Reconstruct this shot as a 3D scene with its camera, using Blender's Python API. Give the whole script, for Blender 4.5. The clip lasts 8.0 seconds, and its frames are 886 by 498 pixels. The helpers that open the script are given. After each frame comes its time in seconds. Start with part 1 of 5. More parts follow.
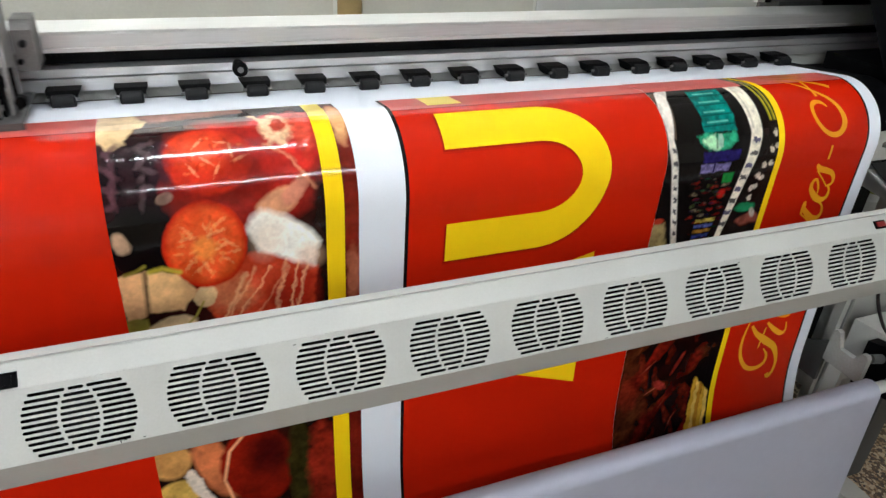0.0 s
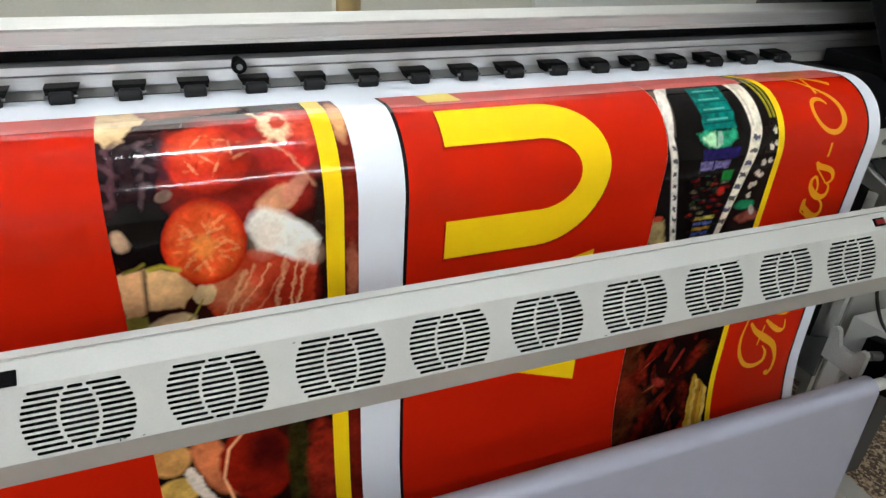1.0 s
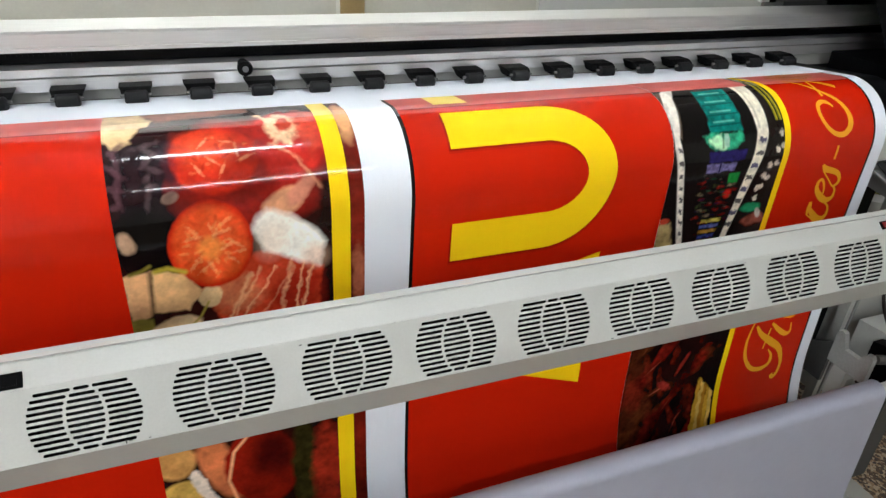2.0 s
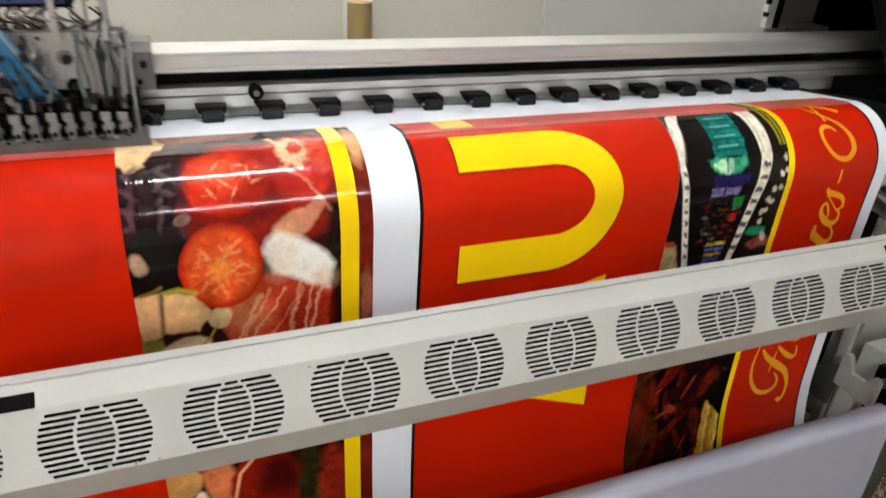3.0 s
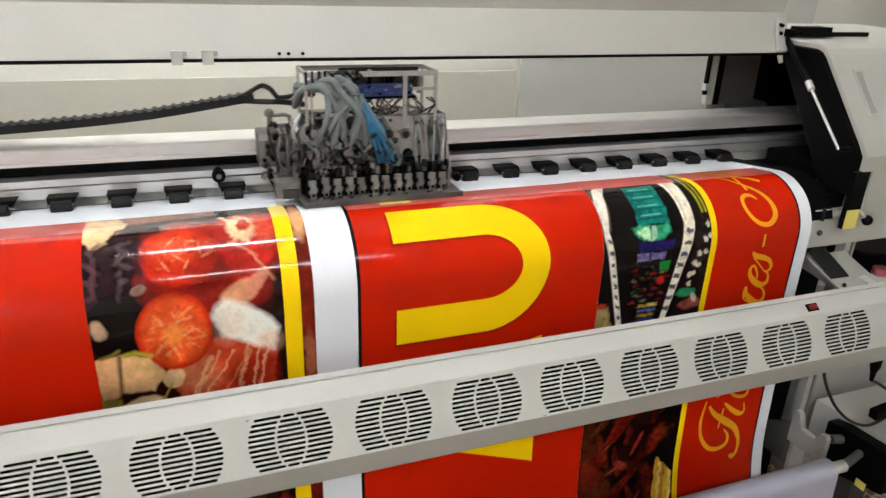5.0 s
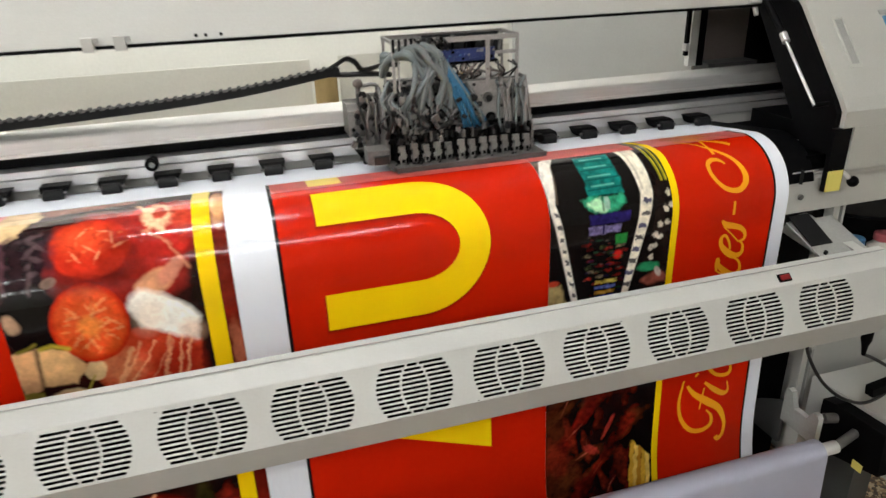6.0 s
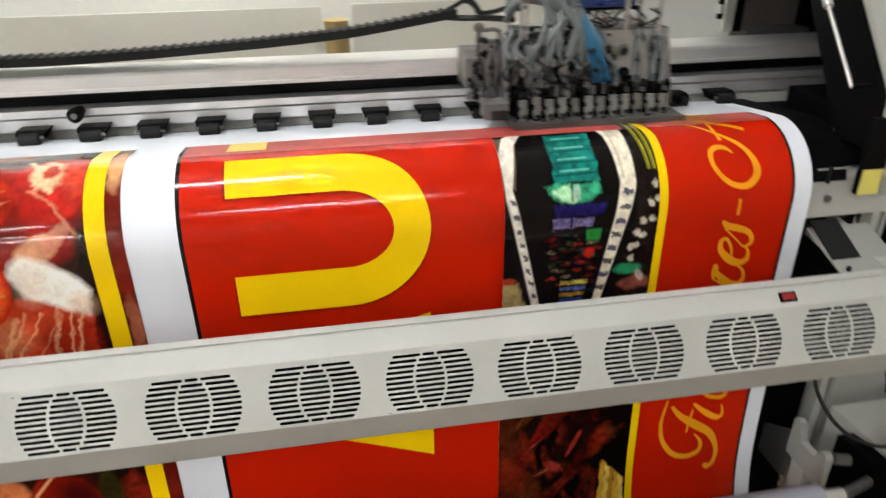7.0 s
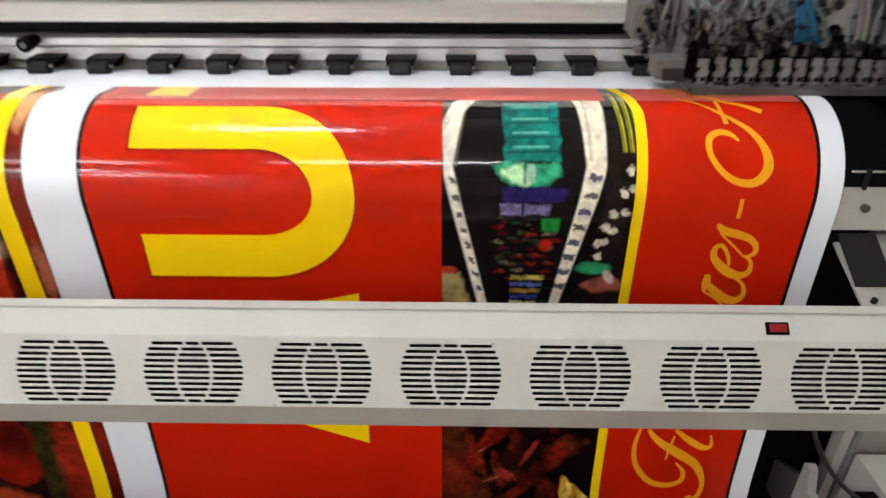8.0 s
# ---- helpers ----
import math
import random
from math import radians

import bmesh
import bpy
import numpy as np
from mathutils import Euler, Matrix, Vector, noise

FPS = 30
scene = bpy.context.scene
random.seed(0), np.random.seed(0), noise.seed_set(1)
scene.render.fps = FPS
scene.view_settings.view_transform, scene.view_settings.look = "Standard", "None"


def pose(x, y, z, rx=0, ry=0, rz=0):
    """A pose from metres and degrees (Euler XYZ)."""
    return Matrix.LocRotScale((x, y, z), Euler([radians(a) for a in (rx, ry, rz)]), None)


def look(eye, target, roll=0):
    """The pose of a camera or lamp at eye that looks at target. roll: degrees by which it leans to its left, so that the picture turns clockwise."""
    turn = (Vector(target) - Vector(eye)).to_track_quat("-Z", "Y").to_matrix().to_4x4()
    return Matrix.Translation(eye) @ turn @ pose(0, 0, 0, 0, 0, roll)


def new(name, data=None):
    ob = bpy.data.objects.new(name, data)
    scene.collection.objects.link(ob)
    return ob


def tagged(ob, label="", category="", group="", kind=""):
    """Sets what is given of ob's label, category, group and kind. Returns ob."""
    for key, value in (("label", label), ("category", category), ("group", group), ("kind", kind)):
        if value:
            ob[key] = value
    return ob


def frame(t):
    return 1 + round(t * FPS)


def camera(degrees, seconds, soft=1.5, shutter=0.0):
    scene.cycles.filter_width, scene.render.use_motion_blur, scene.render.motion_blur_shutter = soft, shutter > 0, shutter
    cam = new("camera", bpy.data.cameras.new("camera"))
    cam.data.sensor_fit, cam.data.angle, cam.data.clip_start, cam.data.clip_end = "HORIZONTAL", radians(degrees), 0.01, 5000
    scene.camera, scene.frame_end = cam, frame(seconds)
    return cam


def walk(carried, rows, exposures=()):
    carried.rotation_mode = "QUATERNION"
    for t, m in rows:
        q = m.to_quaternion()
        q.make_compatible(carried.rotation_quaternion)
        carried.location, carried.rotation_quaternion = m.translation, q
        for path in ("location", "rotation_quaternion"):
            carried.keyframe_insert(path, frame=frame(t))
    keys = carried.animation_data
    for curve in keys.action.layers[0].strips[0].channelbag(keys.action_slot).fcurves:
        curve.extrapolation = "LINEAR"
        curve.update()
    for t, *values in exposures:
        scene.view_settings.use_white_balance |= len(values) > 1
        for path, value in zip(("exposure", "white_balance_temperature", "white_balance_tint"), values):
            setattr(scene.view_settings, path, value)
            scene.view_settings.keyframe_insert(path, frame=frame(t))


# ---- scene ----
# camera and its path
cam = camera(65.6, 8.0, 1.4, 0.5)
PATH = [
    (0, (-0.654, -0.714, 1.406), (0.037, 0.878, 0.412), 3.8),
    (0.5, (-0.653, -0.711, 1.411), (0.045, 0.872, 0.407), 4.0),
    (1, (-0.655, -0.711, 1.407), (0.039, 0.874, 0.404), 3.9),
    (1.5, (-0.659, -0.711, 1.405), (0.038, 0.88, 0.413), 3.9),
    (1.7, (-0.66, -0.71, 1.403), (0.032, 0.882, 0.409), 3.8),
    (2.8, (-0.667, -0.704, 1.404), (0.023, 0.898, 0.427), 4.0),
    (3, (-0.671, -0.71, 1.41), (0.021, 0.913, 0.467), 3.9),
    (3.2, (-0.67, -0.715, 1.426), (0.019, 0.925, 0.51), 3.8),
    (3.5, (-0.673, -0.732, 1.443), (0.036, 0.936, 0.598), 3.1),
    (4, (-0.683, -0.767, 1.461), (0.12, 0.9, 0.7), 3.2),
    (4.2, (-0.681, -0.787, 1.463), (0.136, 0.878, 0.714), 2.8),
    (5.3, (-0.506, -0.889, 1.46), (0.089, 0.854, 0.682), 0.9),
    (5.5, (-0.453, -0.909, 1.454), (0.11, 0.843, 0.67), -0.2),
    (6, (-0.365, -0.878, 1.435), (0.149, 0.877, 0.626), -1.9),
    (6.2, (-0.324, -0.841, 1.418), (0.218, 0.882, 0.56), -0.3),
    (6.5, (-0.261, -0.798, 1.406), (0.29, 0.902, 0.509), 1.0),
    (6.8, (-0.183, -0.764, 1.412), (0.264, 0.937, 0.46), -0.6),
    (7, (-0.111, -0.763, 1.404), (0.188, 0.989, 0.487), -0.6),
    (7.2, (-0.042, -0.757, 1.409), (0.13, 0.987, 0.446), -0.0),
    (7.5, (0.054, -0.742, 1.404), (0.081, 1.002, 0.424), -0.5),
    (7.7, (0.103, -0.71, 1.399), (0.11, 1.025, 0.405), -0.7),
    (8, (0.163, -0.638, 1.377), (0.131, 1.064, 0.327), -0.1),
]
walk(cam, [(t, look(eye, target, roll)) for t, eye, target, roll in PATH],
     [(0.0, 0.97, 6060, 8), (1.7, 0.97, 6060, 8), (3.0, 1.0, 6430, 10), (6.5, 1.0, 6480, 10), (8.0, 1.06, 6480, 10)])

# world: a dim grey, the room is closed and lit by its tubes
world = bpy.data.worlds.new("world")
scene.world = world
world.use_nodes = True
world.node_tree.nodes["Background"].inputs[0].default_value = (0.8, 0.85, 0.9, 1)
world.node_tree.nodes["Background"].inputs[1].default_value = 0.05
TUBE_POWER = 44.0


# ---- materials ----
def srgb(r, g, b):
    return tuple(c / 12.92 if c < 0.04045 else ((c + 0.055) / 1.055) ** 2.4 for c in (r / 255, g / 255, b / 255))


def material(name, colour, rough=0.5, metal=0.0, vary=0.08, scale=30.0, bump=0.05, coat=0.0, stretch=(1, 1, 1), fine=8.0, depth=0.002, shine=0.5):
    """A surface with variation at two scales, in object space."""
    m = bpy.data.materials.new(name)
    m.use_nodes = True
    nt = m.node_tree
    bsdf = nt.nodes["Principled BSDF"]
    tc = nt.nodes.new("ShaderNodeTexCoord")
    mp = nt.nodes.new("ShaderNodeMapping")
    mp.inputs["Scale"].default_value = stretch
    nt.links.new(tc.outputs["Object"], mp.inputs["Vector"])
    big = nt.nodes.new("ShaderNodeTexNoise")
    big.inputs["Scale"].default_value = scale / fine
    big.inputs["Detail"].default_value = 4
    small = nt.nodes.new("ShaderNodeTexNoise")
    small.inputs["Scale"].default_value = scale * fine
    small.inputs["Detail"].default_value = 5
    for n in (big, small):
        nt.links.new(mp.outputs[0], n.inputs["Vector"])
    add = nt.nodes.new("ShaderNodeMath")
    add.operation = "ADD"
    nt.links.new(big.outputs["Fac"], add.inputs[0])
    nt.links.new(small.outputs["Fac"], add.inputs[1])
    ramp = nt.nodes.new("ShaderNodeMapRange")
    ramp.inputs["From Min"].default_value, ramp.inputs["From Max"].default_value = 0.6, 1.4
    ramp.inputs["To Min"].default_value, ramp.inputs["To Max"].default_value = 1 - vary, 1 + vary
    nt.links.new(add.outputs[0], ramp.inputs["Value"])
    mul = nt.nodes.new("ShaderNodeVectorMath")
    mul.operation = "SCALE"
    mul.inputs[0].default_value = colour[:3]
    nt.links.new(ramp.outputs[0], mul.inputs["Scale"])
    nt.links.new(mul.outputs[0], bsdf.inputs["Base Color"])
    bsdf.inputs["Metallic"].default_value = metal
    rr = nt.nodes.new("ShaderNodeMapRange")
    rr.inputs["To Min"].default_value, rr.inputs["To Max"].default_value = max(rough - 0.07, 0.02), min(rough + 0.09, 1)
    nt.links.new(big.outputs["Fac"], rr.inputs["Value"])
    nt.links.new(rr.outputs[0], bsdf.inputs["Roughness"])
    bsdf.inputs["Coat Weight"].default_value = coat
    bsdf.inputs["Specular IOR Level"].default_value = shine
    bsdf.inputs["Coat Roughness"].default_value = 0.12
    if bump:
        b = nt.nodes.new("ShaderNodeBump")
        b.inputs["Strength"].default_value, b.inputs["Distance"].default_value = bump, depth
        nt.links.new(small.outputs["Fac"], b.inputs["Height"])
        nt.links.new(b.outputs[0], bsdf.inputs["Normal"])
    return m


def vinyl(name, colour=None, rough=0.2, shine=0.22):
    """Glossy printed vinyl: slow ripples and fine grain; colour None reads the printed dots."""
    m = bpy.data.materials.new(name)
    m.use_nodes = True
    nt = m.node_tree
    bsdf = nt.nodes["Principled BSDF"]
    tc = nt.nodes.new("ShaderNodeTexCoord")
    grain = nt.nodes.new("ShaderNodeTexNoise")
    grain.inputs["Scale"].default_value, grain.inputs["Detail"].default_value = 500, 3
    ripple_map = nt.nodes.new("ShaderNodeMapping")
    ripple_map.inputs["Scale"].default_value = (1.0, 0.25, 0.25)
    ripple = nt.nodes.new("ShaderNodeTexNoise")
    ripple.inputs["Scale"].default_value, ripple.inputs["Detail"].default_value = 85, 2
    slow = nt.nodes.new("ShaderNodeTexNoise")
    slow.inputs["Scale"].default_value, slow.inputs["Detail"].default_value = 7, 2
    nt.links.new(tc.outputs["Object"], grain.inputs["Vector"])
    nt.links.new(tc.outputs["Object"], slow.inputs["Vector"])
    nt.links.new(tc.outputs["Object"], ripple_map.inputs["Vector"])
    nt.links.new(ripple_map.outputs[0], ripple.inputs["Vector"])
    ramp = nt.nodes.new("ShaderNodeMapRange")
    ramp.inputs["To Min"].default_value, ramp.inputs["To Max"].default_value = 0.96, 1.04
    nt.links.new(grain.outputs["Fac"], ramp.inputs["Value"])
    mul = nt.nodes.new("ShaderNodeVectorMath")
    mul.operation = "SCALE"
    nt.links.new(ramp.outputs[0], mul.inputs["Scale"])
    if colour:
        mul.inputs[0].default_value = colour[:3]
    else:
        at = nt.nodes.new("ShaderNodeAttribute")
        at.attribute_name = "ink"
        nt.links.new(at.outputs["Color"], mul.inputs[0])
    nt.links.new(mul.outputs[0], bsdf.inputs["Base Color"])
    bsdf.inputs["Roughness"].default_value = rough
    bsdf.inputs["Specular IOR Level"].default_value = shine
    b1 = nt.nodes.new("ShaderNodeBump")
    b1.inputs["Strength"].default_value, b1.inputs["Distance"].default_value = 0.36, 0.0012
    nt.links.new(ripple.outputs["Fac"], b1.inputs["Height"])
    b2 = nt.nodes.new("ShaderNodeBump")
    b2.inputs["Strength"].default_value, b2.inputs["Distance"].default_value = 0.22, 0.006
    nt.links.new(slow.outputs["Fac"], b2.inputs["Height"])
    nt.links.new(b1.outputs[0], b2.inputs["Normal"])
    nt.links.new(b2.outputs[0], bsdf.inputs["Normal"])
    return m


def glow(name, colour, power):
    m = bpy.data.materials.new(name)
    m.use_nodes = True
    nt = m.node_tree
    bsdf = nt.nodes["Principled BSDF"]
    bsdf.inputs["Base Color"].default_value = (0.9, 0.9, 0.9, 1)
    bsdf.inputs["Emission Color"].default_value = (*colour, 1)
    bsdf.inputs["Emission Strength"].default_value = power
    return m


def terrazzo():
    m = bpy.data.materials.new("terrazzo")
    m.use_nodes = True
    nt = m.node_tree
    bsdf = nt.nodes["Principled BSDF"]
    tc = nt.nodes.new("ShaderNodeTexCoord")
    chips = nt.nodes.new("ShaderNodeTexVoronoi")
    chips.inputs["Scale"].default_value = 140
    nt.links.new(tc.outputs["Object"], chips.inputs["Vector"])
    ramp = nt.nodes.new("ShaderNodeValToRGB")
    ramp.color_ramp.interpolation = "CONSTANT"
    els = ramp.color_ramp.elements
    els[0].color = (0.10, 0.06, 0.035, 1)
    els[1].position, els[1].color = 0.35, (0.33, 0.22, 0.13, 1)
    for p, c in ((0.6, (0.5, 0.4, 0.28, 1)), (0.82, (0.05, 0.035, 0.03, 1))):
        e = els.new(p)
        e.color = c
    sep = nt.nodes.new("ShaderNodeSeparateColor")
    nt.links.new(chips.outputs["Color"], sep.inputs[0])
    nt.links.new(sep.outputs[0], ramp.inputs[0])
    nt.links.new(ramp.outputs[0], bsdf.inputs["Base Color"])
    bsdf.inputs["Roughness"].default_value = 0.35
    return m


SHADE_RED = vinyl("deep_red_ink", (0.264, 0.0072, 0.0024), 0.10, 0.2)
MID_RED = vinyl("mid_red_ink", (0.4136, 0.0114, 0.0026), 0.10, 0.2)
RED = vinyl("red_ink", (0.5056, 0.0125, 0.0018), 0.10, 0.2)
YELLOW = vinyl("yellow_ink", (0.9021, 0.6014, 0.0039), 0.10, 0.2)
ORANGE = vinyl("amber_ink", (0.782, 0.3312, 0.011), 0.10, 0.2)
BLACK_INK = vinyl("black_ink", (0.0084, 0.007, 0.007), 0.10, 0.2)
WHITE_VINYL = vinyl("white_vinyl", (0.82, 0.86, 0.94), 0.3)
# Paler inks that carry the beam's reflection on the flat top of the print
PALE_RED = vinyl("sheen_red_ink", (0.4845, 0.0808, 0.0687), 0.3, 0.25)
PALE_YELLOW = vinyl("sheen_yellow_ink", (0.86, 0.68, 0.16), 0.3, 0.25)
PHOTO = vinyl("photo_ink", None, 0.085, 0.22)
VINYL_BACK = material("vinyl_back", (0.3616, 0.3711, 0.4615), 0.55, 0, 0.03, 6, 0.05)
LID_PAINT = material("lid_powder_coat", (0.4227, 0.4227, 0.3953), 0.45, 0, 0.06, 40, 0.12, 0.05, depth=0.0006)
CREAM_PAINT = material("cream_powder_coat", (0.4751, 0.479, 0.4598), 0.4, 0, 0.05, 40, 0.12, 0.1, depth=0.0006)
WHITE_PAINT = material("white_powder_coat", (0.4465, 0.4465, 0.4217), 0.45, 0, 0.05, 40, 0.12, depth=0.0006)
GREY_PAINT = material("grey_paint", (0.315, 0.315, 0.3), 0.5, 0, 0.12, 25, 0.1)
DARK_GREY = material("dark_grey_paint", (0.0595, 0.0595, 0.0581), 0.5, 0, 0.15, 25, 0.1)
ALU = material("brushed_aluminium", (0.67, 0.66, 0.66), 0.36, 0.62, 0.10, 40, 0.15, stretch=(0.04, 1, 1), depth=0.0005)
STEEL = material("worn_steel", (0.1575, 0.1547, 0.1519), 0.45, 0.7, 0.3, 60, 0.2)
PALE_METAL = material("pale_plate", (0.1361, 0.1323, 0.1266), 0.5, 0.3, 0.3, 50, 0.15)
BLACK = material("black_plastic", (0.0022, 0.0022, 0.0024), 0.5, 0, 0.3, 60, 0.15, shine=0.05)
BLACK_SATIN = material("black_steel", (0.0032, 0.0032, 0.0036), 0.4, 0.0, 0.3, 40, 0.1, shine=0.04)
DARK = material("dark_interior", (0.007, 0.007, 0.0075), 0.6, 0, 0.3, 30, 0.1, shine=0.25)
FAN_DARK = material("dark_fan_plastic", (0.007, 0.007, 0.007), 0.55, 0, 0.3, 40, 0.1, shine=0.1)
RUBBER = material("rubber", (0.007, 0.007, 0.0077), 0.6, 0, 0.25, 120, 0.3, shine=0.25)
TUBE = material("ink_tube", (0.1215, 0.1395, 0.1395), 0.3, 0, 0.4, 90, 0.1, 0.2)
HOSE = material("hazy_hose", (0.1202, 0.1414, 0.145), 0.28, 0, 0.3, 60, 0.1, 0.25)
HEAD_PLATE = material("pale_head_plate", (0.289, 0.272, 0.2635), 0.5, 0.15, 0.35, 45, 0.15)
PLATE = material("stained_pale_plate", (0.1511, 0.1414, 0.1366), 0.5, 0.15, 0.35, 45, 0.15)
SMEAR = material("ink_smeared_plate", (0.072, 0.0702, 0.0684), 0.5, 0.2, 0.75, 90, 0.2)
TUBE_DARK = material("ink_tube_dark", (0.0108, 0.012, 0.012), 0.35, 0, 0.5, 90, 0.1, 0.1)
BLUE = material("blue_ribbon", (0.0098, 0.098, 0.196), 0.4, 0, 0.15, 60, 0.05)
PCB = material("circuit_board", (0.012, 0.024, 0.112), 0.35, 0, 0.3, 120, 0.2)
DAMPER = material("damper_plastic", (0.1701, 0.1701, 0.1615), 0.35, 0, 0.3, 90, 0.1)
RED_PLASTIC = material("red_switch", (0.21, 0.0072, 0.009), 0.3, 0, 0.1, 60, 0)
LABEL_YELLOW = material("yellow_label", (0.75, 0.66, 0.16), 0.5, 0, 0.06, 60, 0)
WALL_PAINT = material("cream_wall", (0.72, 0.711, 0.648), 0.8, 0, 0.05, 12, 0.15)
BOARD = material("beige_board", (0.5889, 0.5721, 0.4964), 0.6, 0, 0.06, 14, 0.05)
BOARD_GREY = material("grey_white_board", (0.5723, 0.5802, 0.5564), 0.5, 0, 0.05, 14, 0.05)
CARD = material("brown_card", (0.288, 0.2, 0.08), 0.8, 0, 0.15, 40, 0.2)
CEIL = material("white_ceiling", (0.82, 0.82, 0.80), 0.9, 0, 0.03, 10, 0.1)
BROWN_PANEL = material("brown_grey_panel", (0.1303, 0.107, 0.0977), 0.5, 0, 0.15, 20, 0.1)
CABLE = material("black_cable", (0.009, 0.009, 0.009), 0.45, 0, 0.2, 90, 0.05)
BLUE_CAP = material("blue_cap", (0.06, 0.22, 0.42), 0.4, 0, 0.1, 60, 0.05)
PINK_CAP = material("pink_cap", (0.42, 0.10, 0.12), 0.4, 0, 0.1, 60, 0.05)
GREEN_CAP = material("olive_cap", (0.20, 0.22, 0.05), 0.4, 0, 0.1, 60, 0.05)
BOTTLE = material("bottle_plastic", (0.506, 0.506, 0.4784), 0.4, 0, 0.05, 40, 0.05)
LIGHT = glow("tube_light", (0.985, 0.99, 0.985), TUBE_POWER)
TERRAZZO = terrazzo()


# ---- mesh helpers ----
def part(name, bm, mat, parent=None, label="", bevel=0.0, smooth=False):
    if bevel:
        bmesh.ops.bevel(bm, geom=[e for e in bm.edges if len(e.link_faces) == 2 and e.calc_face_angle(0) > 0.5], offset=bevel, segments=2, affect="EDGES", profile=0.5)
    bmesh.ops.recalc_face_normals(bm, faces=bm.faces)
    me = bpy.data.meshes.new(name)
    bm.to_mesh(me)
    bm.free()
    for m in (mat if isinstance(mat, (list, tuple)) else [mat]):
        me.materials.append(m)
    if smooth:
        for p in me.polygons:
            p.use_smooth = True
        me.set_sharp_from_angle(angle=radians(40))
    ob = new(name, me)
    if parent is not None:
        ob.parent = parent
    if label:
        ob["label"] = label
    return ob


def share(name, src, parent, x=0, y=0, z=0, rot=(0, 0, 0)):
    """Another object on the mesh of src."""
    ob = new(name, src.data)
    ob.parent = parent
    ob.matrix_basis = pose(x, y, z, *rot)
    return ob


def empty(name, x=0, y=0, z=0):
    ob = new(name)
    ob.location = (x, y, z)
    ob.empty_display_size = 0.05
    return ob


def box(bm, x0, x1, y0, y1, z0, z1):
    v = [bm.verts.new(p) for p in ((x0, y0, z0), (x1, y0, z0), (x1, y1, z0), (x0, y1, z0), (x0, y0, z1), (x1, y0, z1), (x1, y1, z1), (x0, y1, z1))]
    for f in ((3, 2, 1, 0), (4, 5, 6, 7), (0, 1, 5, 4), (1, 2, 6, 5), (2, 3, 7, 6), (3, 0, 4, 7)):
        bm.faces.new([v[i] for i in f])
    return bm


def cube(x0, x1, y0, y1, z0, z1):
    return box(bmesh.new(), x0, x1, y0, y1, z0, z1)


def prism_x(poly, x0, x1, bm=None):
    """A (y, z) outline drawn out along x."""
    bm = bm or bmesh.new()
    a = [bm.verts.new((x0, y, z)) for y, z in poly]
    b = [bm.verts.new((x1, y, z)) for y, z in poly]
    bm.faces.new(a)
    bm.faces.new(b[::-1])
    for i in range(len(poly)):
        j = (i + 1) % len(poly)
        bm.faces.new((a[i], a[j], b[j], b[i]))
    return bm


def tube(bm, pts, r, seg=8, cap=True):
    """A round bar along points; r a number or one per point."""
    pts = [Vector(p) for p in pts]
    rings = []
    for i, p in enumerate(pts):
        d = (pts[min(i + 1, len(pts) - 1)] - pts[max(i - 1, 0)]).normalized()
        up = Vector((0, 0, 1)) if abs(d.z) < 0.9 else Vector((0, 1, 0))
        u = d.cross(up).normalized()
        v = d.cross(u)
        k = r[i] if isinstance(r, (list, tuple)) else r
        rings.append([bm.verts.new(p + k * (math.cos(a) * u + math.sin(a) * v)) for a in (2 * math.pi * j / seg for j in range(seg))])
    for a, b in zip(rings, rings[1:]):
        for j in range(seg):
            bm.faces.new((a[j], a[(j + 1) % seg], b[(j + 1) % seg], b[j]))
    if cap:
        bm.faces.new(rings[0][::-1])
        bm.faces.new(rings[-1])
    return bm


def glide(pts, n=8):
    """Catmull-Rom through points."""
    pts = [Vector(p) for p in pts]
    out = []
    for i in range(len(pts) - 1):
        a, b, c, d = pts[max(i - 1, 0)], pts[i], pts[i + 1], pts[min(i + 2, len(pts) - 1)]
        for k in range(n):
            t = k / n
            out.append(0.5 * (2 * b + (c - a) * t + (2 * a - 5 * b + 4 * c - d) * t * t + (3 * b - a - 3 * c + d) * t ** 3))
    return out + [pts[-1]]


# ---- room ----
def room():
    tagged(part("floor", cube(-4, 4, -6.5, 1.9, -0.1, 0), TERRAZZO), "brown speckled terrazzo floor of the print shop", "floor", kind="structure")
    tagged(part("ceiling", cube(-4, 4, -6.5, 1.9, 2.86, 2.95), CEIL), "plain white ceiling of the print shop", "ceiling", kind="structure")
    tagged(part("wall_north", cube(-4, 4, 1.72, 1.9, 0, 2.86), WALL_PAINT), "cream painted wall behind the printer", "wall", kind="structure")
    tagged(part("wall_south", cube(-4, 4, -6.6, -6.5, 0, 2.86), WALL_PAINT), "cream painted wall facing the printer", "wall", kind="structure")
    tagged(part("wall_west", cube(-4.1, -4, -6.5, 1.9, 0, 2.86), WALL_PAINT), "cream painted side wall", "wall", kind="structure")
    tagged(part("wall_east", cube(4, 4.1, -6.5, 1.9, 0, 2.86), WALL_PAINT), "cream painted side wall", "wall", kind="structure")


